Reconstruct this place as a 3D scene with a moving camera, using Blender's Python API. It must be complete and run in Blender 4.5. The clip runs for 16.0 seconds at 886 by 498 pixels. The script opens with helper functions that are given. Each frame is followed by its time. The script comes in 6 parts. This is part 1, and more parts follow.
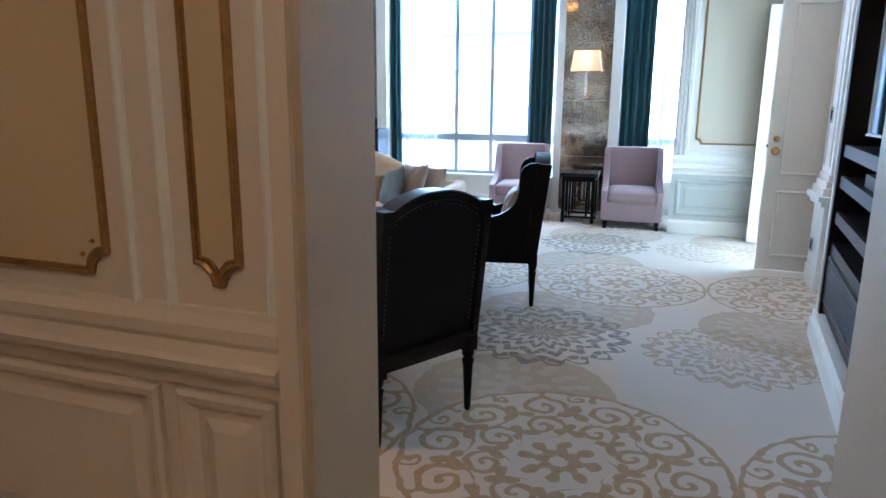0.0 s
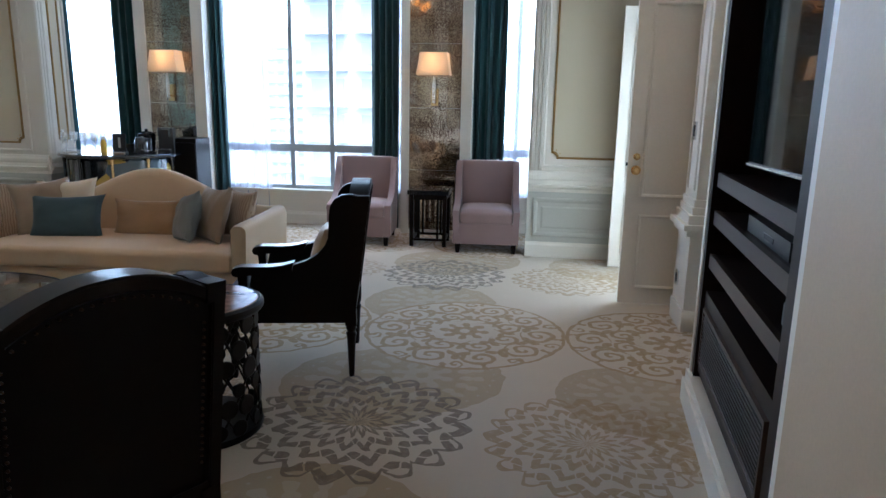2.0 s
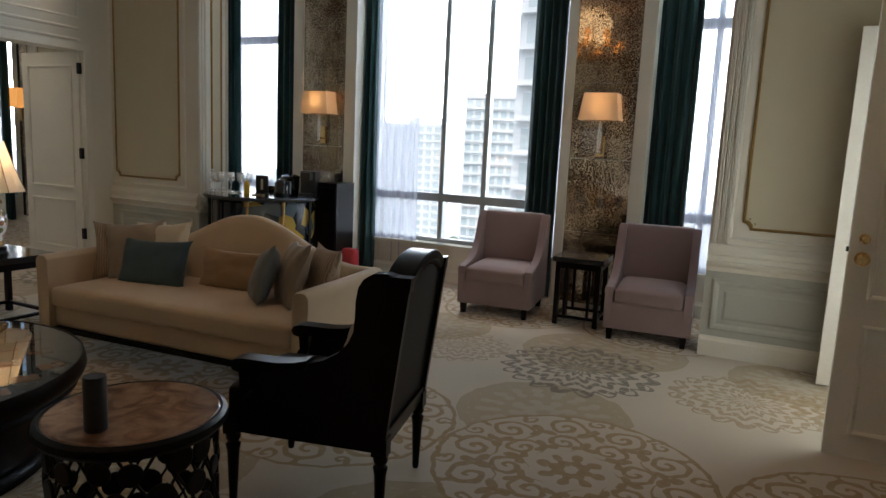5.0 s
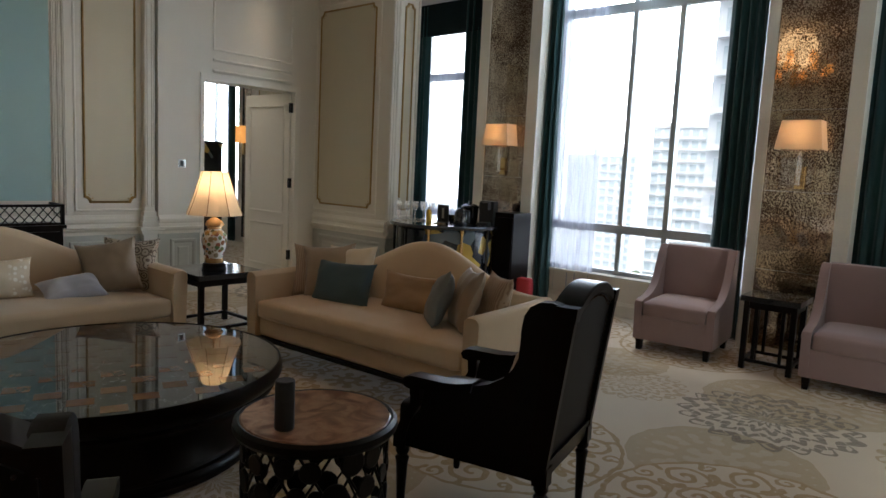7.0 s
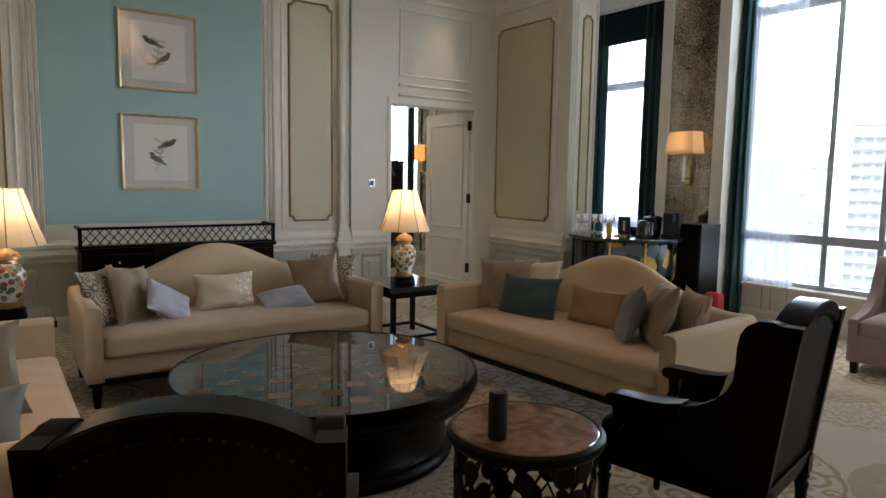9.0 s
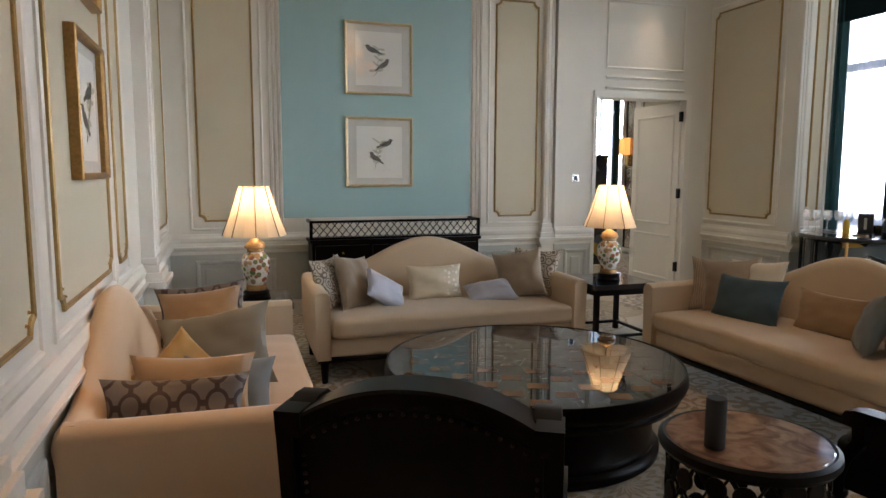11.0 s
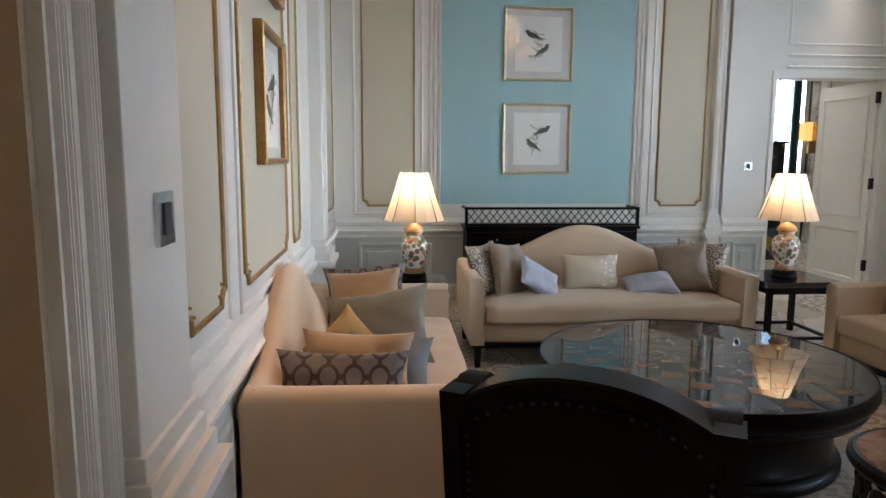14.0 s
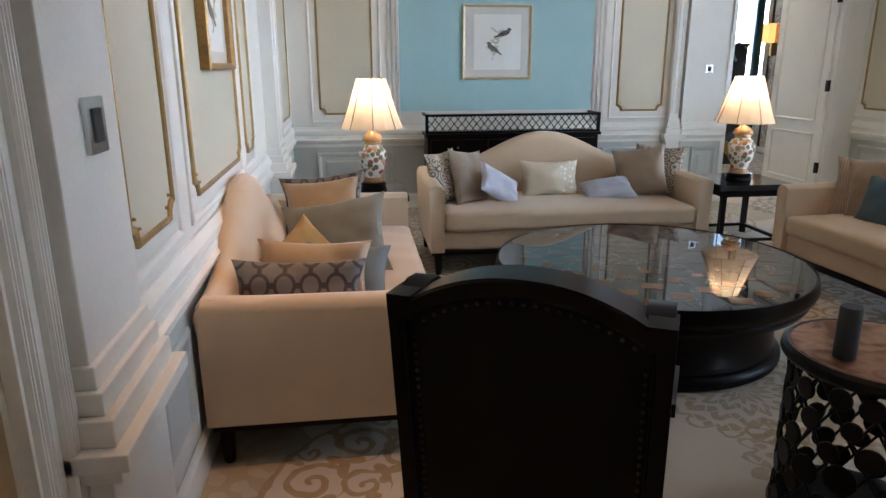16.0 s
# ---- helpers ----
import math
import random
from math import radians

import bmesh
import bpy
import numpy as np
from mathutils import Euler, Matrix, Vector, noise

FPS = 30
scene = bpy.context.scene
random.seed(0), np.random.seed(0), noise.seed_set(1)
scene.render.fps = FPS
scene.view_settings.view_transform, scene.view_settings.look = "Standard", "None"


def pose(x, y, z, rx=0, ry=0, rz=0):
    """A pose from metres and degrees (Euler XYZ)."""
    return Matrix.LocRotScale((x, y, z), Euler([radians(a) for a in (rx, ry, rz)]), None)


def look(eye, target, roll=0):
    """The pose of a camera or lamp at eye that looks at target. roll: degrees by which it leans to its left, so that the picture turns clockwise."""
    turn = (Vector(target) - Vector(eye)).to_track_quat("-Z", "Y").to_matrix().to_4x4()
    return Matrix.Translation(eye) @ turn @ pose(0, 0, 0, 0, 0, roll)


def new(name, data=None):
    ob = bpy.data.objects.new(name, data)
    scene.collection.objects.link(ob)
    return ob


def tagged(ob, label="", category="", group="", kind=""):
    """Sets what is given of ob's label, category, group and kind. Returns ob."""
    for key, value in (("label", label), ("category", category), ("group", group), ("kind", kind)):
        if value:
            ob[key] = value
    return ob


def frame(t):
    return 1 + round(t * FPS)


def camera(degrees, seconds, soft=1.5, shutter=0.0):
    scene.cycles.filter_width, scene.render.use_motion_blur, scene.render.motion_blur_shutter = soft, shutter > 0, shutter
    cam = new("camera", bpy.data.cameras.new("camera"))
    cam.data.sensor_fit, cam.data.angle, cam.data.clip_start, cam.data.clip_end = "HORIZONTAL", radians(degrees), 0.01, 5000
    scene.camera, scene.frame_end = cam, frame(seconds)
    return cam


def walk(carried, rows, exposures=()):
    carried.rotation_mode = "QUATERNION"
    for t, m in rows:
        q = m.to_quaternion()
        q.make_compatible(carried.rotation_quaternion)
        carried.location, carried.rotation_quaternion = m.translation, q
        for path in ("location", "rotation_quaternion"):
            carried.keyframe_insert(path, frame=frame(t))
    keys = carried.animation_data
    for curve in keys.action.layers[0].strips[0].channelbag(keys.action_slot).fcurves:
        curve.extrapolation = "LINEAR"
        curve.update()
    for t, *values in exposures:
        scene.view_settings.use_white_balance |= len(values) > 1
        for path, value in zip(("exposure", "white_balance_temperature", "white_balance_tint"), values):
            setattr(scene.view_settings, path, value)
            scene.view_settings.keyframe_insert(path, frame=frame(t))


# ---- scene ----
cam = camera(67.2, 16.0)
PATH = [
    (0, (0.538, 0.073, 1.411), (-0.092, 1.922, 0.98), 0.5),
    (0.5, (0.586, 0.293, 1.431), (0.088, 2.182, 1.005), 0.7),
    (1, (0.565, 0.598, 1.434), (0.186, 2.513, 1.002), 1.5),
    (1.5, (0.597, 0.913, 1.468), (0.333, 2.847, 1.034), 1.1),
    (2, (0.636, 1.209, 1.471), (0.365, 3.146, 1.051), 1.1),
    (2.5, (0.586, 1.492, 1.483), (0.295, 3.429, 1.081), 1.4),
    (3, (0.585, 1.718, 1.502), (0.323, 3.663, 1.12), 1.1),
    (3.5, (0.602, 1.992, 1.473), (0.27, 3.935, 1.134), 1.1),
    (4, (0.653, 2.224, 1.462), (0.181, 4.143, 1.151), 1.4),
    (4.5, (0.731, 2.376, 1.463), (0.156, 4.267, 1.156), 1.5),
    (5, (0.895, 2.48, 1.473), (0.04, 4.264, 1.176), 2.7),
    (5.2, (0.941, 2.488, 1.477), (0.006, 4.23, 1.178), 3.7),
    (7.5, (0.957, 2.426, 1.476), (-0.429, 3.852, 1.263), 1.8),
    (8, (0.945, 2.384, 1.499), (-0.531, 3.716, 1.289), 1.5),
    (8.5, (0.897, 2.339, 1.493), (-0.662, 3.575, 1.283), 1.2),
    (11, (0.905, 2.252, 1.495), (-0.988, 2.855, 1.263), 0.2),
    (11.5, (0.904, 2.235, 1.481), (-1.031, 2.686, 1.249), 0.0),
    (12, (0.885, 2.229, 1.489), (-1.073, 2.556, 1.252), 0.1),
    (12.5, (0.869, 2.214, 1.486), (-1.102, 2.452, 1.245), 0.2),
    (13, (0.874, 2.223, 1.475), (-1.101, 2.413, 1.228), 0.2),
    (13.5, (0.879, 2.223, 1.476), (-1.098, 2.395, 1.223), 0.2),
    (14, (0.882, 2.217, 1.487), (-1.093, 2.381, 1.217), 0.3),
    (14.5, (0.89, 2.222, 1.466), (-1.071, 2.379, 1.107), 0.1),
    (15, (0.895, 2.241, 1.477), (-1.043, 2.389, 1.005), 0.1),
    (15.5, (0.895, 2.256, 1.483), (-1.037, 2.413, 0.992), -0.1),
    (16, (0.886, 2.263, 1.473), (-1.025, 2.521, 0.94), -0.2),
]
walk(cam, [(t, look(eye, target, roll)) for t, eye, target, roll in PATH],
     exposures=[(0.0, 3.6, 4250, 4), (0.7, 3.05, 4350, 5), (1.5, 2.75, 4650, 6), (3.0, 2.25, 5500, 8), (4.0, 1.9, 5900, 8), (5.0, 1.6, 6100, 8), (8.0, 1.95, 6000, 8), (11.0, 2.4, 6000, 11), (14.0, 2.65, 5350, 9), (16.0, 2.85, 5200, 9)])

# ---- world and large lights ----
world = bpy.data.worlds.new("sky_world")
scene.world = world
world.use_nodes = True
wn = world.node_tree.nodes
sky = wn.new("ShaderNodeTexSky")
sky.sky_type = 'NISHITA'
sky.sun_disc = False
sky.sun_elevation = radians(58)
sky.sun_rotation = radians(150)
sky.air_density, sky.dust_density, sky.ozone_density = 1.2, 6.0, 1.0
wn["Background"].inputs["Strength"].default_value = 0.1
world.node_tree.links.new(sky.outputs[0], wn["Background"].inputs["Color"])

sun = new("sun", bpy.data.lights.new("sun", 'SUN'))
sun.data.energy, sun.data.angle, sun.data.color = 0.5, radians(12), (1.0, 0.96, 0.9)
sun.matrix_world = look((0, 0, 60), (0 + 18, -32, 0))


def point_light(name, at, watts, color, radius=0.05):
    lamp = new(name, bpy.data.lights.new(name, 'POINT'))
    lamp.data.energy, lamp.data.color, lamp.data.shadow_soft_size = watts, color, radius
    lamp.location = at
    return lamp


WARM = (1.0, 0.66, 0.36)
AMBER = (1.0, 0.52, 0.2)

# added area lamps hidden in the window heads, standing in for sky light
for x0, x1, watts, aim in ((-3.2, -1.0, 6.0, -4.4), (-5.4, -4.2, 1.5, -4.6), (-0.1, 1.2, 4.0, -3.6)):
    sky_lamp = new("window_fill", bpy.data.lights.new("window_fill", 'AREA'))
    sky_lamp.data.shape, sky_lamp.data.size, sky_lamp.data.size_y = 'RECTANGLE', x1 - x0, 0.2
    sky_lamp.data.energy, sky_lamp.data.color = watts, (0.78, 0.92, 1.0)
    sky_lamp.matrix_world = look(((x0 + x1) / 2, 9.14, 3.49), (aim, 4.4, 0.9))

# added area lamp in the open double doorway, standing in for the east room's daylight
door_sky = new("doorway_fill", bpy.data.lights.new("doorway_fill", 'AREA'))
door_sky.data.shape, door_sky.data.size, door_sky.data.size_y = 'RECTANGLE', 1.0, 2.1
door_sky.data.energy, door_sky.data.color = 4.5, (0.96, 0.98, 0.92)
door_sky.matrix_world = look((2.06, 6.94, 1.22), (-4.6, 4.4, 1.0))

# ---- materials ----


def material(name, color, rough=0.5, metal=0.0, vary=0.12, scale=6.0, fine=80.0, bump=0.1, dist=0.002, coat=0.0, sheen=0.0, spec=0.5):
    """Principled paint with soft stains, fine grain and relief at real-world size."""
    m = bpy.data.materials.new(name)
    m.use_nodes = True
    n, l = m.node_tree.nodes, m.node_tree.links
    p = n["Principled BSDF"]
    p.inputs["Roughness"].default_value, p.inputs["Metallic"].default_value = rough, metal
    p.inputs["Coat Weight"].default_value, p.inputs["Coat Roughness"].default_value = coat, 0.06
    p.inputs["Sheen Weight"].default_value, p.inputs["Specular IOR Level"].default_value = sheen, spec
    co = n.new("ShaderNodeTexCoord")
    big = n.new("ShaderNodeTexNoise")
    big.inputs["Scale"].default_value, big.inputs["Detail"].default_value = scale, 4
    small = n.new("ShaderNodeTexNoise")
    small.inputs["Scale"].default_value, small.inputs["Detail"].default_value = fine, 3
    l.new(co.outputs["Object"], big.inputs["Vector"])
    l.new(co.outputs["Object"], small.inputs["Vector"])
    add = n.new("ShaderNodeMath")
    add.operation = 'ADD'
    l.new(big.outputs["Fac"], add.inputs[0])
    l.new(small.outputs["Fac"], add.inputs[1])
    ramp = n.new("ShaderNodeMapRange")
    ramp.inputs[1].default_value, ramp.inputs[2].default_value = 0.6, 1.4
    ramp.inputs[3].default_value, ramp.inputs[4].default_value = 1 - vary, 1 + vary
    l.new(add.outputs[0], ramp.inputs[0])
    mul = n.new("ShaderNodeVectorMath")
    mul.operation = 'SCALE'
    mul.inputs[0].default_value = color
    l.new(ramp.outputs[0], mul.inputs["Scale"])
    l.new(mul.outputs[0], p.inputs["Base Color"])
    if bump:
        b = n.new("ShaderNodeBump")
        b.inputs["Strength"].default_value, b.inputs["Distance"].default_value = bump, dist
        l.new(small.outputs["Fac"], b.inputs["Height"])
        l.new(b.outputs[0], p.inputs["Normal"])
    m["colour"] = mul.name
    return m


def node_math(m, op, a, b=None, c=None):
    """One math node of m; a, b, c are sockets or numbers."""
    q = m.node_tree.nodes.new("ShaderNodeMath")
    q.operation = op
    for i, v in enumerate((a, b, c)):
        if v is None:
            continue
        if isinstance(v, (int, float)):
            q.inputs[i].default_value = v
        else:
            m.node_tree.links.new(v, q.inputs[i])
    return q.outputs[0]


def mix_colour(m, fac, a, b):
    q = m.node_tree.nodes.new("ShaderNodeMix")
    q.data_type = 'RGBA'
    for sock, v in ((q.inputs[0], fac), (q.inputs[6], a), (q.inputs[7], b)):
        if isinstance(v, tuple):
            sock.default_value = (*v, 1)
        elif isinstance(v, (int, float)):
            sock.default_value = v
        else:
            m.node_tree.links.new(v, sock)
    return q.outputs[2]


def base_colour(m, socket):
    m.node_tree.links.new(socket, m.node_tree.nodes["Principled BSDF"].inputs["Base Color"])


def own_colour(m):
    return m.node_tree.nodes[m["colour"]].outputs[0]


def coords(m, kind="Object"):
    q = m.node_tree.nodes.new("ShaderNodeSeparateXYZ")
    c = m.node_tree.nodes.new("ShaderNodeTexCoord")
    m.node_tree.links.new(c.outputs[kind], q.inputs[0])
    return q.outputs


def texture(m, kind, scale, **extra):
    q = m.node_tree.nodes.new(kind)
    q.inputs["Scale"].default_value = scale
    for k, v in extra.items():
        q.inputs[k].default_value = v
    c = m.node_tree.nodes.new("ShaderNodeTexCoord")
    m.node_tree.links.new(c.outputs["Object"], q.inputs["Vector"])
    return q


def ramp_of(m, socket, lo, hi):
    q = m.node_tree.nodes.new("ShaderNodeMapRange")
    q.inputs[1].default_value, q.inputs[2].default_value = lo, hi
    m.node_tree.links.new(socket, q.inputs[0])
    return q.outputs[0]


wall_white = material("wall_white", (0.76, 0.715, 0.625), 0.55, vary=0.04, scale=1.5, fine=120, bump=0.04)
trim_white = material("trim_white", (0.79, 0.75, 0.665), 0.42, vary=0.04, scale=2.0, fine=60, bump=0.04)
dado_grey = material("dado_grey", (0.50, 0.50, 0.45), 0.45, vary=0.04, scale=2.0, fine=60, bump=0.04)
panel_cream = material("panel_cream", (0.60, 0.535, 0.39), 0.6, vary=0.04, scale=2.0, fine=300, bump=0.12, dist=0.001)
ceiling_white = material("ceiling_white", (0.8, 0.79, 0.76), 0.8, vary=0.03, scale=1.0)
blue_wall = material("blue_wall", (0.36, 0.515, 0.505), 0.6, vary=0.04, scale=1.2, fine=350, bump=0.15, dist=0.001)
gold = material("gold_leaf", (0.35, 0.225, 0.075), 0.45, 0.55, vary=0.25, scale=14, fine=120, bump=0.15)
brass = material("brass", (0.72, 0.5, 0.22), 0.25, 1.0, vary=0.1, scale=20)
chrome = material("chrome", (0.6, 0.6, 0.6), 0.22, 1.0, vary=0.05)
dark_wood = material("dark_wood", (0.0055, 0.003, 0.0022), 0.3, vary=0.35, scale=5, fine=60, bump=0.05, coat=0.03, spec=0.12)
brown_wood = material("brown_wood", (0.011, 0.0055, 0.004), 0.42, vary=0.3, scale=4, fine=50, bump=0.06, coat=0.0, spec=0.15)
black_leather = material("black_leather", (0.0035, 0.0024, 0.0022), 0.5, vary=0.25, scale=5, fine=220, bump=0.25, dist=0.001, spec=0.15)
black_lacquer = material("black_lacquer", (0.012, 0.013, 0.016), 0.14, vary=0.2, coat=0.6)
black_plastic = material("black_plastic", (0.015, 0.015, 0.017), 0.3, vary=0.2)
ivory_cloth = material("ivory_cloth", (0.57, 0.43, 0.28), 0.85, vary=0.07, scale=3, fine=420, bump=0.35, dist=0.0012, sheen=0.3)
mauve_cloth = material("mauve_cloth", (0.27, 0.185, 0.18), 0.85, vary=0.08, scale=4, fine=420, bump=0.3, dist=0.001, sheen=0.3)
teal_velvet = material("teal_velvet", (0.016, 0.052, 0.053), 0.75, vary=0.15, scale=6, fine=200, bump=0.15, sheen=0.25, spec=0.2)
pelmet_cloth = material("pelmet_cloth", (0.010, 0.018, 0.020), 0.8, vary=0.2, scale=6, fine=200, bump=0.15, spec=0.15)
bronze_dark = material("bronze_dark", (0.012, 0.010, 0.009), 0.4, 0.7, vary=0.3, scale=20)
window_metal = material("window_metal", (0.42, 0.44, 0.45), 0.4, 0.2, vary=0.05)
# tower and ground colours are paled: distance haze is put into the paint
stone_tower = material("hazed_tower_paint", (0.74, 0.78, 0.80), 0.8, vary=0.05, scale=0.05, fine=0.8, bump=0)
hazed_tower_glass = material("hazed_tower_glass", (0.50, 0.58, 0.61), 0.4, vary=0.15, scale=0.1, fine=0.5, bump=0)
tree_green = material("tree_green", (0.08, 0.12, 0.07), 0.9, vary=0.4, scale=0.3, fine=3, bump=0)
city_ground = material("city_ground", (0.36, 0.38, 0.38), 0.9, vary=0.2, scale=0.02, fine=0.3, bump=0)
red_roof = material("red_roof", (0.35, 0.12, 0.09), 0.8, vary=0.2, scale=0.2, fine=2, bump=0)
screen_black = material("screen_black", (0.006, 0.007, 0.008), 0.03, vary=0.05, coat=0.0, bump=0, spec=0.4)
grille_grey = material("grille_grey", (0.03, 0.031, 0.034), 0.55, vary=0.15)
shelf_edge = material("shelf_edge", (0.036, 0.021, 0.015), 0.4, vary=0.2, scale=5, fine=70, coat=0.0, spec=0.25)
paper_white = material("paper_white", (0.78, 0.76, 0.7), 0.8, vary=0.03)
mount_white = material("mount_white", (0.60, 0.58, 0.52), 0.8, vary=0.03)
ink_brown = material("ink_brown", (0.10, 0.08, 0.06), 0.8, vary=0.4, scale=40)
feather_dark = material("feather_dark", (0.045, 0.038, 0.032), 0.8, vary=0.4, scale=50)
champagne = material("champagne_gilt", (0.62, 0.49, 0.28), 0.4, 0.45, vary=0.15, scale=14, fine=120, bump=0.1)
leaf_print = material("leaf_print", (0.46, 0.46, 0.34), 0.8, vary=0.4, scale=30)
# door lining: the foyer's warm light is put into this tan colour
jamb_warm_lit = material("jamb_warm_lit", (0.50, 0.40, 0.265), 0.5, vary=0.06, scale=2, fine=90, bump=0.05)
tan_paint = material("tan_paint", (0.56, 0.44, 0.29), 0.55, vary=0.05, scale=2, fine=90, bump=0.05)
nail_bronze = material("nail_bronze", (0.10, 0.065, 0.04), 0.35, 0.9, vary=0.2, scale=30)
foyer_cream = material("foyer_cream", (0.66, 0.56, 0.43), 0.5, vary=0.05, scale=2, fine=90, bump=0.05)
foyer_gold_panel = material("foyer_silk", (0.58, 0.45, 0.24), 0.5, vary=0.06, scale=2, fine=300, bump=0.1)
dark_gold = material("dark_gold", (0.33, 0.19, 0.06), 0.4, 0.7, vary=0.3, scale=18)
yellow_plastic = material("yellow_label", (0.75, 0.45, 0.04), 0.4, vary=0.1)
red_thing = material("red_cloth", (0.6, 0.05, 0.06), 0.6, vary=0.1)
green_grey_cloth = material("green_grey_velvet", (0.19, 0.18, 0.14), 0.75, vary=0.1, scale=6, fine=300, bump=0.3, sheen=0.25)
grey_blue_cloth = material("grey_blue_cloth", (0.17, 0.19, 0.19), 0.75, vary=0.1, scale=6, fine=300, bump=0.3, sheen=0.15)
teal_cloth = material("teal_silk", (0.036, 0.075, 0.095), 0.6, vary=0.12, scale=7, fine=250, bump=0.25, sheen=0.1)
tan_cloth = material("tan_silk", (0.31, 0.19, 0.085), 0.5, vary=0.12, scale=7, fine=250, bump=0.25, sheen=0.3)
mustard_cloth = material("mustard_silk", (0.40, 0.24, 0.07), 0.55, vary=0.12, scale=7, fine=250, bump=0.25, sheen=0.1)
taupe_cloth = material("taupe_silk", (0.28, 0.21, 0.14), 0.5, vary=0.12, scale=7, fine=250, bump=0.25, sheen=0.3)
lilac_cloth = material("lilac_silk", (0.46, 0.47, 0.55), 0.4, vary=0.1, scale=7, fine=250, bump=0.2, sheen=0.3)
cream_cloth = material("cream_silk", (0.66, 0.58, 0.44), 0.5, vary=0.1, scale=7, fine=250, bump=0.2, sheen=0.3)

# marble drum top, red and tan
red_marble = material("red_marble", (0.36, 0.19, 0.11), 0.09, vary=0.25, scale=9, fine=30, bump=0)
vein = texture(red_marble, "ShaderNodeTexNoise", 7.0, Detail=8.0, Distortion=1.6)
base_colour(red_marble, mix_colour(red_marble, ramp_of(red_marble, vein.outputs[0], 0.42, 0.62), own_colour(red_marble), (0.16, 0.07, 0.04)))
# black marble with thin white veins
black_marble = material("black_marble", (0.02, 0.024, 0.026), 0.015, vary=0.3, scale=5, bump=0, coat=0.0, spec=0.5)
vein = texture(black_marble, "ShaderNodeTexNoise", 4.0, Detail=9.0, Distortion=2.2)
thin = node_math(black_marble, 'ABSOLUTE', node_math(black_marble, 'SUBTRACT', vein.outputs[0], 0.5))
base_colour(black_marble, mix_colour(black_marble, ramp_of(black_marble, thin, 0.006, 0.0), own_colour(black_marble), (0.3, 0.31, 0.3)))
tan_marble = material("tan_marble", (0.15, 0.075, 0.035), 0.02, vary=0.2, scale=12, fine=60, bump=0, coat=0.0, spec=0.4)

# printed cushions: scrolls and rings
scroll_cloth = material("scroll_cloth", (0.55, 0.48, 0.38), 0.7, vary=0.08, fine=250, bump=0.25)
ring = texture(scroll_cloth, "ShaderNodeTexVoronoi", 17.0)
band = node_math(scroll_cloth, 'SINE', node_math(scroll_cloth, 'MULTIPLY', ring.outputs["Distance"], 22.0))
base_colour(scroll_cloth, mix_colour(scroll_cloth, ramp_of(scroll_cloth, band, 0.2, 0.4), own_colour(scroll_cloth), (0.17, 0.13, 0.10)))
trellis_cloth = material("trellis_cloth", (0.13, 0.108, 0.092), 0.55, vary=0.1, fine=250, bump=0.25)
ox, oy, oz = coords(trellis_cloth)


def cell(m, s, period, shift=0.0):
    return node_math(m, 'SUBTRACT', node_math(m, 'FRACT', node_math(m, 'ADD', node_math(m, 'DIVIDE', s, period), shift)), 0.5)


cx_, cz_ = cell(trellis_cloth, ox, 0.098), cell(trellis_cloth, oz, 0.12, 0.25)
rad = node_math(trellis_cloth, 'SQRT', node_math(trellis_cloth, 'ADD', node_math(trellis_cloth, 'MULTIPLY', cx_, cx_), node_math(trellis_cloth, 'MULTIPLY', cz_, cz_)))
ringm = node_math(trellis_cloth, 'LESS_THAN', node_math(trellis_cloth, 'ABSOLUTE', node_math(trellis_cloth, 'SUBTRACT', rad, 0.37)), 0.062)
barm = node_math(trellis_cloth, 'MULTIPLY', node_math(trellis_cloth, 'LESS_THAN', node_math(trellis_cloth, 'ABSOLUTE', cx_), 0.09), node_math(trellis_cloth, 'GREATER_THAN', rad, 0.4))
barn = node_math(trellis_cloth, 'MULTIPLY', node_math(trellis_cloth, 'GREATER_THAN', node_math(trellis_cloth, 'ABSOLUTE', cx_), 0.42), node_math(trellis_cloth, 'LESS_THAN', node_math(trellis_cloth, 'ABSOLUTE', cz_), 0.1))
allm = node_math(trellis_cloth, 'MAXIMUM', node_math(trellis_cloth, 'MAXIMUM', ringm, barm), barn)
base_colour(trellis_cloth, mix_colour(trellis_cloth, allm, own_colour(trellis_cloth), (0.035, 0.018, 0.016)))
wave_cloth = material("wave_cloth", (0.42, 0.33, 0.24), 0.7, vary=0.08, fine=250, bump=0.25)
wv = texture(wave_cloth, "ShaderNodeTexWave", 19.0, Distortion=5.0)
base_colour(wave_cloth, mix_colour(wave_cloth, ramp_of(wave_cloth, wv.outputs["Fac"], 0.4, 0.6), own_colour(wave_cloth), (0.30, 0.21, 0.14)))
damask_cloth = material("damask_cloth", (0.62, 0.53, 0.38), 0.5, vary=0.1, fine=250, bump=0.2)
ox, oy, oz = coords(damask_cloth)
vor = texture(damask_cloth, "ShaderNodeTexVoronoi", 26.0)
side = ramp_of(damask_cloth, ox, 0.06, 0.09)
base_colour(damask_cloth, mix_colour(damask_cloth, node_math(damask_cloth, 'MULTIPLY', side, ramp_of(damask_cloth, vor.outputs["Distance"], 0.4, 0.3)), own_colour(damask_cloth), (0.80, 0.76, 0.66)))

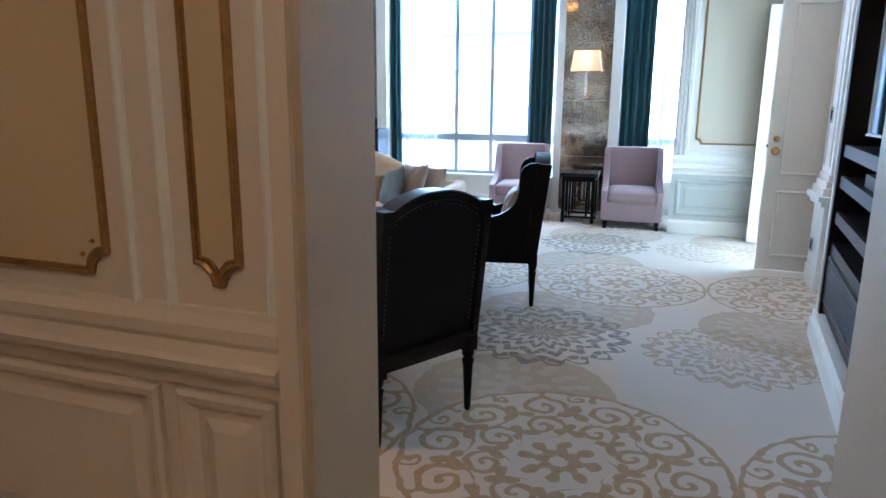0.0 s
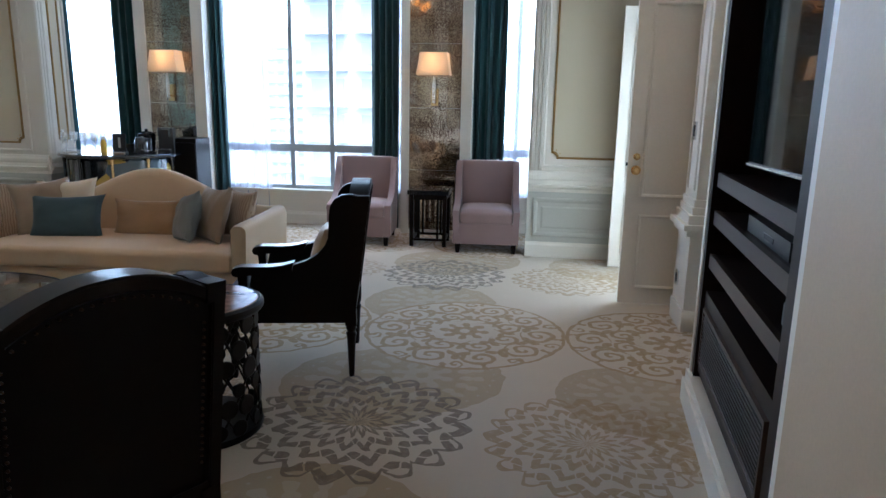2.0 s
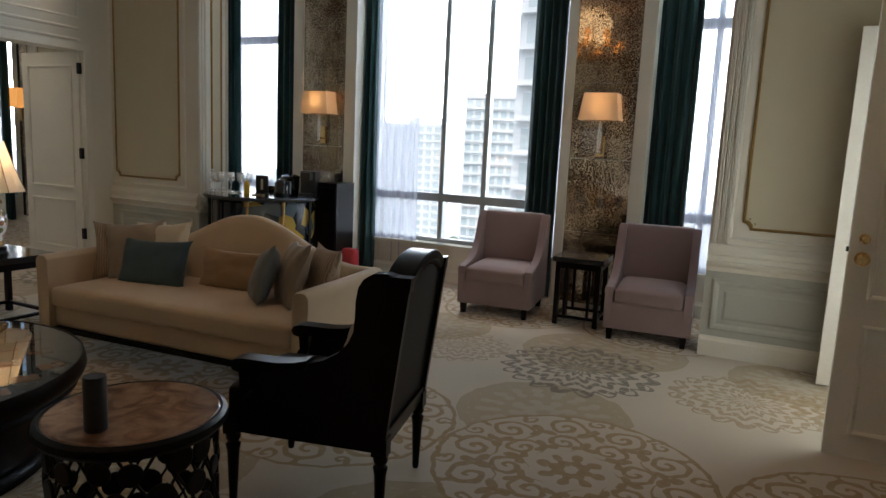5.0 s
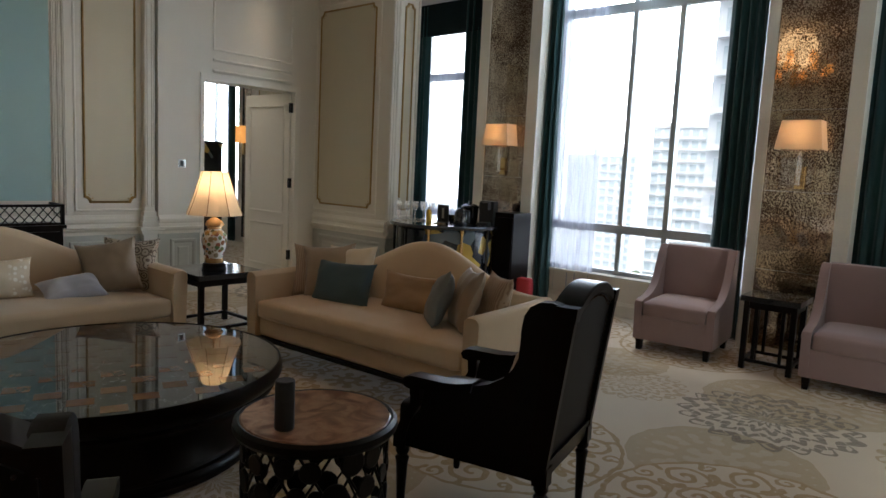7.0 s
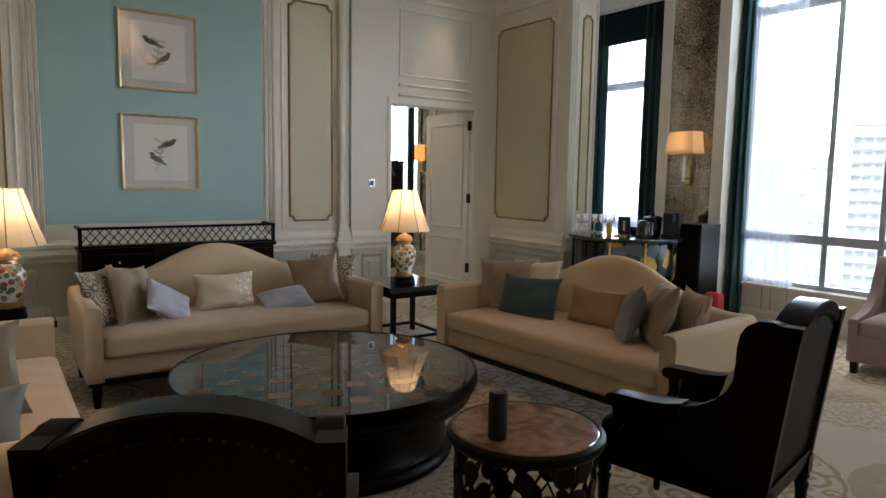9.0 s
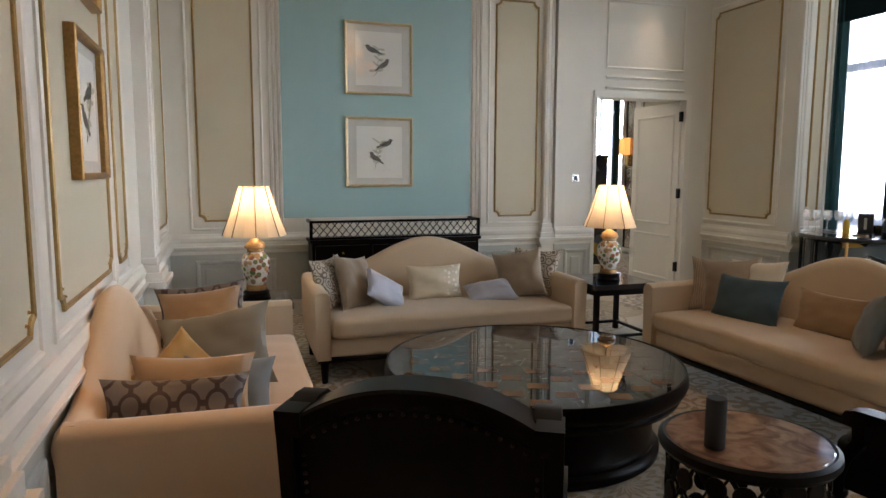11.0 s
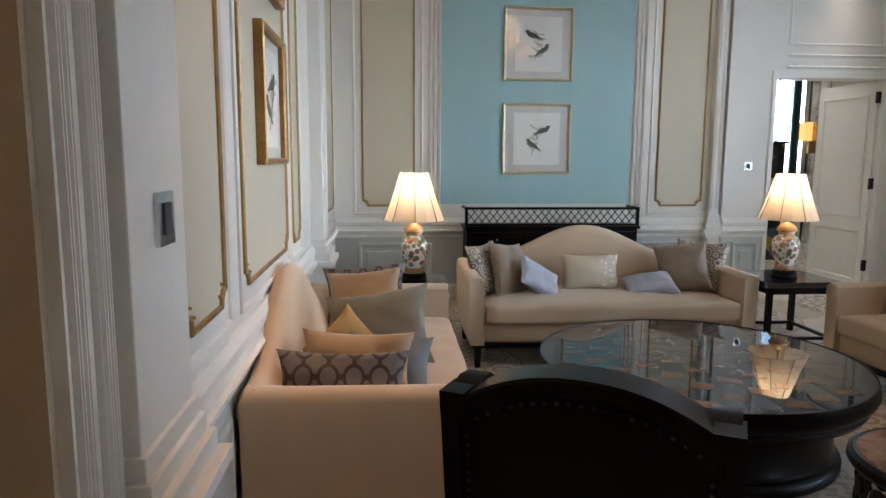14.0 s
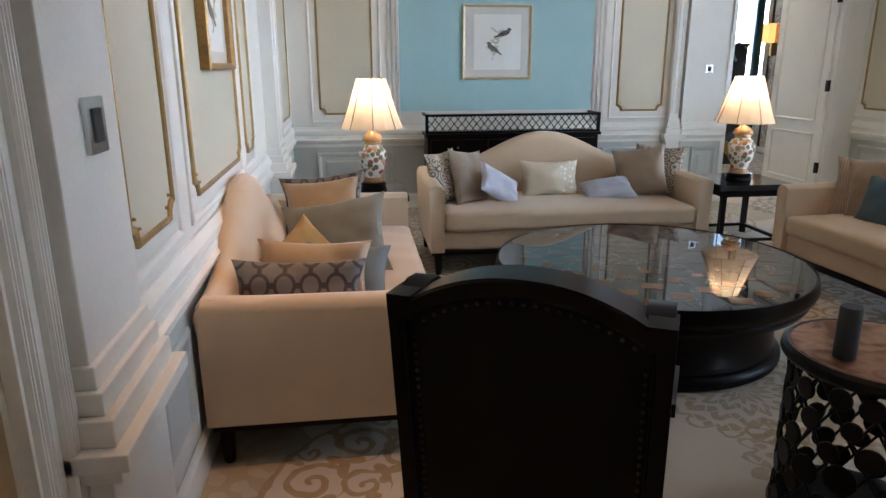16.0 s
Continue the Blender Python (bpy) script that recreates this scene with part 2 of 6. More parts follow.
# antiqued mirror: silver worn into brown speckles
old_mirror = material("old_mirror", (0.5, 0.46, 0.4), 0.1, 1.0, vary=0.1, bump=0)
speck = texture(old_mirror, "ShaderNodeTexNoise", 84.0, Detail=4.0, Roughness=0.75)
cloud = texture(old_mirror, "ShaderNodeTexNoise", 2.2, Detail=4.0)
worn = ramp_of(old_mirror, node_math(old_mirror, 'ADD', speck.outputs[0], node_math(old_mirror, 'MULTIPLY', node_math(old_mirror, 'SUBTRACT', cloud.outputs[0], 0.5), 0.4)), 0.47, 0.53)
base_colour(old_mirror, mix_colour(old_mirror, worn, (0.085, 0.052, 0.032), (0.60, 0.53, 0.43)))
pm = old_mirror.node_tree.nodes["Principled BSDF"]
rr = old_mirror.node_tree.nodes.new("ShaderNodeMapRange")
rr.inputs[3].default_value, rr.inputs[4].default_value = 0.3, 0.04
old_mirror.node_tree.links.new(worn, rr.inputs[0])
old_mirror.node_tree.links.new(rr.outputs[0], pm.inputs["Roughness"])
bb = old_mirror.node_tree.nodes.new("ShaderNodeBump")
bb.inputs["Strength"].default_value, bb.inputs["Distance"].default_value = 0.0, 0.002
old_mirror.node_tree.links.new(speck.outputs[0], bb.inputs["Height"])
old_mirror.node_tree.links.new(bb.outputs[0], pm.inputs["Normal"])

# porcelain with painted flowers
porcelain = material("porcelain", (0.74, 0.72, 0.66), 0.12, vary=0.05, coat=0.5, bump=0)
spots = texture(porcelain, "ShaderNodeTexVoronoi", 23.0)
hue = porcelain.node_tree.nodes.new("ShaderNodeValToRGB")
hue.color_ramp.elements[0].color, hue.color_ramp.elements[1].color = (0.45, 0.08, 0.06, 1), (0.08, 0.22, 0.25, 1)
for pos, c in ((0.35, (0.10, 0.20, 0.08, 1)), (0.7, (0.55, 0.30, 0.10, 1))):
    hue.color_ramp.elements.new(pos).color = c
sep = porcelain.node_tree.nodes.new("ShaderNodeSeparateColor")
porcelain.node_tree.links.new(spots.outputs["Color"], sep.inputs[0])
porcelain.node_tree.links.new(sep.outputs[0], hue.inputs[0])
base_colour(porcelain, mix_colour(porcelain, ramp_of(porcelain, node_math(porcelain, 'ADD', spots.outputs["Distance"], node_math(porcelain, 'MULTIPLY', sep.outputs[1], 0.25)), 0.66, 0.58), own_colour(porcelain), hue.outputs[0]))
gilt_porcelain = material("gilt_porcelain", (0.55, 0.33, 0.14), 0.2, 0.2, vary=0.35, scale=40, bump=0)

# lacquer front with golden painted shapes
painted_lacquer = material("painted_lacquer", (0.012, 0.016, 0.022), 0.15, vary=0.2, coat=0.5, bump=0)
shape = texture(painted_lacquer, "ShaderNodeTexVoronoi", 6.5)
shape.feature = 'F1'
sp2 = painted_lacquer.node_tree.nodes.new("ShaderNodeSeparateColor")
painted_lacquer.node_tree.links.new(shape.outputs["Color"], sp2.inputs[0])
base_colour(painted_lacquer, mix_colour(painted_lacquer, node_math(painted_lacquer, 'GREATER_THAN', sp2.outputs[0], 0.55), own_colour(painted_lacquer), mix_colour(painted_lacquer, node_math(painted_lacquer, 'GREATER_THAN', sp2.outputs[1], 0.5), (0.42, 0.28, 0.06), (0.10, 0.13, 0.15))))


def see_through(name, color, clear, rough=0.05, cloth=False):
    m = bpy.data.materials.new(name)
    m.use_nodes = True
    n, l = m.node_tree.nodes, m.node_tree.links
    n.remove(n["Principled BSDF"])
    mix = n.new("ShaderNodeMixShader")
    t = n.new("ShaderNodeBsdfTransparent")
    mix.inputs[0].default_value = 1 - clear
    l.new(t.outputs[0], mix.inputs[1])
    if cloth:
        weave = n.new("ShaderNodeTexNoise")
        weave.inputs["Scale"].default_value = 14
        k = n.new("ShaderNodeMapRange")
        k.inputs[3].default_value, k.inputs[4].default_value = 0.8 - clear, 1.15 - clear
        l.new(weave.outputs["Fac"], k.inputs[0])
        l.new(k.outputs[0], mix.inputs[0])
        d, tr, half = n.new("ShaderNodeBsdfDiffuse"), n.new("ShaderNodeBsdfTranslucent"), n.new("ShaderNodeMixShader")
        d.inputs[0].default_value = tr.inputs[0].default_value = (*color, 1)
        half.inputs[0].default_value = 0.45
        l.new(d.outputs[0], half.inputs[1])
        l.new(tr.outputs[0], half.inputs[2])
        l.new(half.outputs[0], mix.inputs[2])
    else:
        g = n.new("ShaderNodeBsdfGlossy")
        g.inputs["Color"].default_value, g.inputs["Roughness"].default_value = (*color, 1), rough
        l.new(g.outputs[0], mix.inputs[2])
    l.new(mix.outputs[0], n["Material Output"].inputs[0])
    return m


pane_glass = see_through("pane_glass", (1, 1, 1), 0.94)
crystal = see_through("crystal", (1, 1, 1), 0.6, 0.03)
sheer = see_through("sheer", (0.62, 0.64, 0.74), 0.34, cloth=True)


def shade_cloth(name, color, through_part=0.55):
    m = bpy.data.materials.new(name)
    m.use_nodes = True
    n, l = m.node_tree.nodes, m.node_tree.links
    n.remove(n["Principled BSDF"])
    d, tr, mix = n.new("ShaderNodeBsdfDiffuse"), n.new("ShaderNodeBsdfTranslucent"), n.new("ShaderNodeMixShader")
    wave = n.new("ShaderNodeTexNoise")
    wave.inputs["Scale"].default_value = 60
    k = n.new("ShaderNodeMapRange")
    k.inputs[3].default_value, k.inputs[4].default_value = 0.85, 1.1
    l.new(wave.outputs["Fac"], k.inputs[0])
    s = n.new("ShaderNodeVectorMath")
    s.operation = 'SCALE'
    s.inputs[0].default_value = color
    l.new(k.outputs[0], s.inputs["Scale"])
    l.new(s.outputs[0], d.inputs[0])
    l.new(s.outputs[0], tr.inputs[0])
    mix.inputs[0].default_value = through_part
    l.new(d.outputs[0], mix.inputs[1])
    l.new(tr.outputs[0], mix.inputs[2])
    l.new(mix.outputs[0], n["Material Output"].inputs[0])
    return m


lamp_shade_cloth = shade_cloth("lamp_shade_cloth", (0.80, 0.70, 0.55))
sconce_cloth = shade_cloth("sconce_cloth", (0.78, 0.66, 0.52))


def glowing(name, color, strength):
    m = bpy.data.materials.new(name)
    m.use_nodes = True
    p = m.node_tree.nodes["Principled BSDF"]
    p.inputs["Base Color"].default_value = (*color, 1)
    p.inputs["Emission Color"].default_value = (*color, 1)
    p.inputs["Emission Strength"].default_value = strength
    return m


# emission stands in for bright haze and sends low daylight into the rooms
haze_glow = glowing("haze_glow", (0.90, 0.96, 1.0), 4.2)
bulb_glow = glowing("bulb_glow", (1.0, 0.6, 0.28), 0.8)
candle_shade_glow = glowing("candle_shade_glow", (1.0, 0.42, 0.10), 0.22)

# carpet: cream ground with overlapping rosettes that repeat every 2.66 by 2.9 m
carpet = material("carpet", (0.57, 0.485, 0.375), 0.95, vary=0.06, scale=2.0, fine=260, bump=0.5, dist=0.004, sheen=0.3)


def rosette(m, x, y, cx, cy, r, petals, rings, twist, keep):
    """Lace mask of one rosette and its distance from the middle."""
    dx = node_math(m, 'WRAP', node_math(m, 'SUBTRACT', x, cx), 1.33, -1.33)
    dy = node_math(m, 'WRAP', node_math(m, 'SUBTRACT', y, cy), 1.45, -1.45)
    d = node_math(m, 'DIVIDE', node_math(m, 'SQRT', node_math(m, 'ADD', node_math(m, 'MULTIPLY', dx, dx), node_math(m, 'MULTIPLY', dy, dy))), r)
    a = node_math(m, 'ARCTAN2', dy, dx)
    swirl = node_math(m, 'MULTIPLY', node_math(m, 'SINE', node_math(m, 'MULTIPLY', d, rings * 3.0)), twist)
    pa = node_math(m, 'SINE', node_math(m, 'ADD', node_math(m, 'MULTIPLY', a, petals), swirl))
    pb = node_math(m, 'SINE', node_math(m, 'ADD', node_math(m, 'MULTIPLY', d, rings * 6.283), node_math(m, 'MULTIPLY', node_math(m, 'COSINE', node_math(m, 'MULTIPLY', a, petals * 2)), 1.3)))
    lace = node_math(m, 'MULTIPLY', pa, pb)
    return lace, d, a


def inside(m, d, edge=1.0):
    return node_math(m, 'LESS_THAN', d, edge)


def nm(op, a, b=None):
    return node_math(carpet, op, a, b)


def polar(d, a, count, offset, middle):
    """Distance and bearing from the middle of a motif repeated round a rosette."""
    am = node_math(carpet, 'WRAP', nm('ADD', a, offset), math.pi / count, -math.pi / count)
    u = nm('SUBTRACT', nm('MULTIPLY', d, nm('COSINE', am)), middle)
    v = nm('MULTIPLY', d, nm('SINE', am))
    return nm('SQRT', nm('ADD', nm('MULTIPLY', u, u), nm('MULTIPLY', v, v))), nm('ARCTAN2', v, u)


def curl(d, a, count, offset, middle, reach, turns, width):
    rho, phi = polar(d, a, count, offset, middle)
    line = nm('GREATER_THAN', nm('SINE', nm('ADD', nm('MULTIPLY', rho, turns), phi)), width)
    return nm('MULTIPLY', line, nm('LESS_THAN', rho, reach))


def petals(d, a, count, offset, middle, size, lobes):
    rho, phi = polar(d, a, count, offset, middle)
    return nm('LESS_THAN', rho, nm('MULTIPLY', nm('ADD', 0.62, nm('MULTIPLY', nm('COSINE', nm('MULTIPLY', phi, lobes)), 0.38)), size))


def either(*masks):
    out = masks[0]
    for k in masks[1:]:
        out = nm('MAXIMUM', out, k)
    return out


gx, gy, gz = coords(carpet)
warp = texture(carpet, "ShaderNodeTexNoise", 9.0, Detail=2.0)
gx = nm('ADD', gx, nm('MULTIPLY', nm('SUBTRACT', warp.outputs[0], 0.5), 0.055))
warp_y = texture(carpet, "ShaderNodeTexNoise", 10.5, Detail=1.0)
gy = nm('ADD', gy, nm('MULTIPLY', nm('SUBTRACT', warp_y.outputs[0], 0.5), 0.055))
worn_pile = texture(carpet, "ShaderNodeTexNoise", 30.0, Detail=4.0)
fade = nm('ADD', 0.55, nm('MULTIPLY', worn_pile.outputs[0], 0.6))
tone = own_colour(carpet)
TAN, GOLDEN, PALE, BROWN = (0.33, 0.23, 0.09), (0.32, 0.20, 0.06), (0.48, 0.41, 0.30), (0.13, 0.092, 0.055)
# tan discs with pale rays, dots and a flower
for cx, cy, r in ((-0.13, 6.05, 0.5), (-0.19, 4.50, 0.5), (1.2, 4.55, 0.42), (0.05, 7.55, 0.46)):
    lace, d, a = rosette(carpet, gx, gy, cx, cy, r, 12, 1.6, 0.3, 0.0)
    light = either(petals(d, a, 16, 0.0, 0.62, 0.15, 2), petals(d, a, 32, 0.0, 0.86, 0.03, 1), petals(d, a, 8, 0.2, 0.24, 0.16, 2))
    col = mix_colour(carpet, nm('MULTIPLY', light, 0.75), mix_colour(carpet, 0.25, TAN, own_colour(carpet)), PALE)
    tone = mix_colour(carpet, nm('MULTIPLY', inside(carpet, d), 0.85), tone, col)
# wide golden circles filled with scrolls and leaves
for cx, cy in ((0.2, 5.44), (1.53, 5.44)):
    lace, d, a = rosette(carpet, gx, gy, cx, cy, 0.665, 12, 3.1, 2.6, 0.0)
    motif = either(
        curl(d, a, 10, 0.0, 0.74, 0.19, 56.0, 0.3), curl(d, a, 8, math.pi / 8, 0.45, 0.15, 66.0, 0.25), curl(d, a, 10, 0.31, 0.90, 0.08, 90.0, 0.2),
        petals(d, a, 10, math.pi / 10, 0.66, 0.13, 3), petals(d, a, 8, 0.0, 0.40, 0.11, 3),
        petals(d, a, 16, 0.1, 0.93, 0.06, 2), petals(d, a, 8, 0.0, 0.15, 0.10, 2))
    rim = nm('GREATER_THAN', d, 0.965)
    ink = nm('MULTIPLY', either(motif, rim), fade)
    col = mix_colour(carpet, ink, own_colour(carpet), GOLDEN)
    tone = mix_colour(carpet, inside(carpet, d), tone, col)
# dark and pale snowflake rosettes: rows of outlined petals with spiked edges
for cx, cy, r, ink, amount in ((-0.15, 6.95, 0.55, BROWN, 0.95), (0.92, 6.92, 0.48, GOLDEN, 0.8), (-1.1, 6.99, 0.40, GOLDEN, 0.7)):
    lace, d, a = rosette(carpet, gx, gy, cx, cy, r, 10, 3.4, 1.3, 0.0)
    scale_row = nm('FRACT', nm('ADD', nm('MULTIPLY', d, 4.6), nm('MULTIPLY', nm('ABSOLUTE', nm('SINE', nm('MULTIPLY', a, 8))), 0.62)))
    other_row = nm('FRACT', nm('ADD', nm('MULTIPLY', d, 4.6), nm('MULTIPLY', nm('ABSOLUTE', nm('COSINE', nm('MULTIPLY', a, 8))), 0.62)))
    lines = nm('MULTIPLY', nm('LESS_THAN', scale_row, 0.52), nm('GREATER_THAN', other_row, 0.12))
    edge = nm('ADD', 0.84, nm('MULTIPLY', nm('ABSOLUTE', nm('COSINE', nm('MULTIPLY', a, 10))), 0.16))
    fill = nm('MULTIPLY', either(lines, nm('GREATER_THAN', d, nm('SUBTRACT', edge, 0.045))), nm('LESS_THAN', d, edge))
    tone = mix_colour(carpet, nm('MULTIPLY', nm('MULTIPLY', fill, amount), fade), tone, ink)
base_colour(carpet, tone)

# ---- building helpers ----


def part(name, bm, mat, parent=None, label="", smooth=False, m=None, bevel=0.0):
    """Link a bmesh as one mesh object, under a thing or part when given."""
    if bevel:
        sharp = [e for e in bm.edges if len(e.link_faces) == 2 and e.calc_face_angle(0) > 0.6]
        bmesh.ops.bevel(bm, geom=sharp, offset=bevel, segments=2, affect='EDGES', profile=0.6)
    bmesh.ops.recalc_face_normals(bm, faces=bm.faces)
    me = bpy.data.meshes.new(name)
    bm.to_mesh(me)
    bm.free()
    me.materials.append(mat)
    if smooth:
        me.polygons.foreach_set("use_smooth", [True] * len(me.polygons))
        me.set_sharp_from_angle(angle=radians(38))
    ob = new(name, me)
    if parent:
        ob.parent = parent
    if m:
        ob.matrix_basis = m
    if label:
        ob["label"] = label
    return ob


def thing(name, label, category, x=0.0, y=0.0, z=0.0, rz=0.0, group=""):
    ob = new(name)
    ob.empty_display_size = 0.1
    ob.matrix_basis = pose(x, y, z, 0, 0, rz)
    return tagged(ob, label, category, group)


def structure(ob, label, category):
    return tagged(ob, label, category, "", "structure")


def box(bm, x0, x1, y0, y1, z0, z1, m=None):
    vs = [bm.verts.new((x, y, z)) for z in (z0, z1) for y in (y0, y1) for x in (x0, x1)]
    for f in ((0, 2, 3, 1), (4, 5, 7, 6), (0, 1, 5, 4), (2, 6, 7, 3), (0, 4, 6, 2), (1, 3, 7, 5)):
        bm.faces.new([vs[i] for i in f])
    if m:
        bmesh.ops.transform(bm, matrix=m, verts=vs)
    return vs


def boxed(*args):
    bm = bmesh.new()
    for a in args:
        box(bm, *a)
    return bm


def lathe(bm, profile, n=32, cx=0.0, cy=0.0, squash=1.0):
    """Turn a profile of (radius, z) round the z axis."""
    rings = []
    for r, z in profile:
        rings.append([bm.verts.new((cx + r * math.cos(2 * math.pi * i / n), cy + squash * r * math.sin(2 * math.pi * i / n), z)) for i in range(n)])
    for a, b in zip(rings, rings[1:]):
        for i in range(n):
            bm.faces.new((a[i], a[(i + 1) % n], b[(i + 1) % n], b[i]))
    bm.faces.new(list(reversed(rings[0])))
    bm.faces.new(rings[-1])
    return bm


def prism(bm, outline, lo, hi, axis="y"):
    """Extrude a flat outline: axis y takes (x, z), axis x takes (y, z), axis z takes (x, y)."""
    def at(p, v):
        return {"y": (p[0], v, p[1]), "x": (v, p[0], p[1]), "z": (p[0], p[1], v)}[axis]
    a = [bm.verts.new(at(p, lo)) for p in outline]
    b = [bm.verts.new(at(p, hi)) for p in outline]
    n = len(outline)
    for i in range(n):
        bm.faces.new((a[i], a[(i + 1) % n], b[(i + 1) % n], b[i]))
    bm.faces.new(list(reversed(a)))
    bm.faces.new(b)
    return bm


def rod(bm, p, q, r, n=8, r2=None):
    p, q = Vector(p), Vector(q)
    turn = (q - p).to_track_quat("Z", "Y").to_matrix()
    r2 = r if r2 is None else r2
    a = [bm.verts.new(p + turn @ Vector((r * math.cos(2 * math.pi * i / n), r * math.sin(2 * math.pi * i / n), 0))) for i in range(n)]
    b = [bm.verts.new(q + turn @ Vector((r2 * math.cos(2 * math.pi * i / n), r2 * math.sin(2 * math.pi * i / n), 0))) for i in range(n)]
    for i in range(n):
        bm.faces.new((a[i], a[(i + 1) % n], b[(i + 1) % n], b[i]))
    bm.faces.new(list(reversed(a)))
    bm.faces.new(b)
    return bm


def wall_axes(origin, u, n):
    """Axes of a wall face: u runs along it, n stands out of it into the room, z up."""
    u, n = Vector(u), Vector(n)
    return Matrix(((u.x, n.x, 0, origin[0]), (u.y, n.y, 0, origin[1]), (u.z, n.z, 1, origin[2] if len(origin) > 2 else 0), (0, 0, 0, 1)))


def ring_path(u0, u1, z0, z1, notch, inset):
    """Closed frame path; notch rounds the corners inwards."""
    u0, u1, z0, z1 = u0 + inset, u1 - inset, z0 + inset, z1 - inset
    if not notch:
        return [(u0, z0), (u1, z0), (u1, z1), (u0, z1)]
    pts = []
    k = notch
    for cu, cz, a0 in ((u0, z0, 90), (u1, z0, 180), (u1, z1, 270), (u0, z1, 0)):
        for s in (0, 30, 60, 90):
            a = radians(a0 - s)
            pts.append((cu + k * math.cos(a), cz + k * math.sin(a)))
    return pts


def frame_ring(bm, m, u0, u1, z0, z1, profile, notch=0.0):
    """Sweep a moulding (inset, height) round a frame on a wall face m."""
    rings = []
    for inset, h in profile:
        rings.append([bm.verts.new(m @ Vector((u, h, z))) for u, z in ring_path(u0, u1, z0, z1, notch, inset)])
    n = len(rings[0])
    for a, b in zip(rings, rings[1:]):
        for i in range(n):
            bm.faces.new((a[i], a[(i + 1) % n], b[(i + 1) % n], b[i]))
    return bm


GOLD_PROFILE = [(0, 0), (0, 0.011), (0.006, 0.016), (0.011, 0.010), (0.018, 0.012), (0.021, 0.0)]
WHITE_PROFILE = [(0, 0), (0, 0.016), (0.012, 0.024), (0.03, 0.02), (0.045, 0.008), (0.05, 0.0)]
SLIM_PROFILE = [(0, 0), (0, 0.01), (0.01, 0.015), (0.022, 0.01), (0.026, 0.0)]
RAIL = [(0, 0.655), (0.012, 0.66), (0.016, 0.69), (0.045, 0.715), (0.05, 0.735), (0.03, 0.742), (0.022, 0.775), (0.03, 0.79), (0.03, 0.82), (0.016, 0.845), (0.012, 0.86), (0, 0.862)]
BASE = [(0, 0), (0.022, 0), (0.022, 0.12), (0.012, 0.14), (0.008, 0.155), (0, 0.155)]
CORNICE = [(0, 3.55), (0.03, 3.555), (0.04, 3.6), (0.1, 3.66), (0.12, 3.72), (0.16, 3.74), (0.16, 3.80), (0, 3.80)]


def run_profile(bm, m, u0, u1, profile):
    a = [bm.verts.new(m @ Vector((u0, h, z))) for h, z in profile]
    b = [bm.verts.new(m @ Vector((u1, h, z))) for h, z in profile]
    n = len(profile)
    for i in range(n):
        bm.faces.new((a[i], a[(i + 1) % n], b[(i + 1) % n], b[i]))
    bm.faces.new(a)
    bm.faces.new(list(reversed(b)))
    return bm


def wall_trim(wall, m, u0, u1, rail=True, base=True, cornice=True, mat=None):
    if rail and base and not mat:
        bm = boxed((u0, u1, 0, 0.005, 0.154, 0.66))
        bmesh.ops.transform(bm, matrix=m, verts=bm.verts)
        part("dado_field", bm, dado_grey, wall, "pale sage grey painted dado")
    mat = mat or trim_white
    if rail:
        part("chair_rail", run_profile(bmesh.new(), m, u0, u1, RAIL), mat, wall)
    if base:
        part("baseboard", run_profile(bmesh.new(), m, u0, u1, BASE), mat, wall)
    if cornice:
        part("cornice", run_profile(bmesh.new(), m, u0, u1, CORNICE), mat, wall)


def gold_panel(wall, m, u0, u1, z0=0.985, z1=3.37, notch=0.055, field=None, metal=None, studs=True):
    """A silk panel in a gilt moulding with inward corners and little studs, in a white outer moulding."""
    bm = bmesh.new()
    vs = [bm.verts.new(m @ Vector((u, 0.004, z))) for u, z in ring_path(u0, u1, z0, z1, notch, 0.01)]
    bm.faces.new(vs)
    part("panel_field", bm, field or panel_cream, wall, "pale cream silk panel field")
    part("gold_moulding", frame_ring(bmesh.new(), m, u0, u1, z0, z1, GOLD_PROFILE, notch), metal or gold, wall, "thin gilt panel moulding")
    part("outer_moulding", frame_ring(bmesh.new(), m, u0 - 0.085, u1 + 0.085, z0 - 0.085, z1 + 0.085, SLIM_PROFILE), trim_white, wall)
    if studs:
        bm = bmesh.new()
        for cu, du in ((u0, 1), (u1, -1)):
            for cz, dz in ((z0, 1), (z1, -1)):
                for a, b in ((0.085, 0.05), (0.05, 0.085)):
                    rod(bm, m @ Vector((cu + du * a, 0.003, cz + dz * b)), m @ Vector((cu + du * a, 0.012, cz + dz * b)), 0.007, 8, 0.004)
        part("corner_studs", bm, brass, wall, "small brass corner studs")


def dado_panel(wall, m, u0, u1, z0=0.21, z1=0.6, mat=None):
    bm = bmesh.new()
    frame_ring(bm, m, u0, u1, z0, z1, WHITE_PROFILE)
    frame_ring(bm, m, u0 + 0.07, u1 - 0.07, z0 + 0.07, z1 - 0.07, [(0, 0), (0.03, 0.012)])
    bm.faces.new([bm.verts.new(m @ Vector((u, 0.0121, z))) for u, z in ring_path(u0 + 0.07, u1 - 0.07, z0 + 0.07, z1 - 0.07, 0, 0.03)])
    part("dado_moulding", bm, mat or dado_grey, wall)


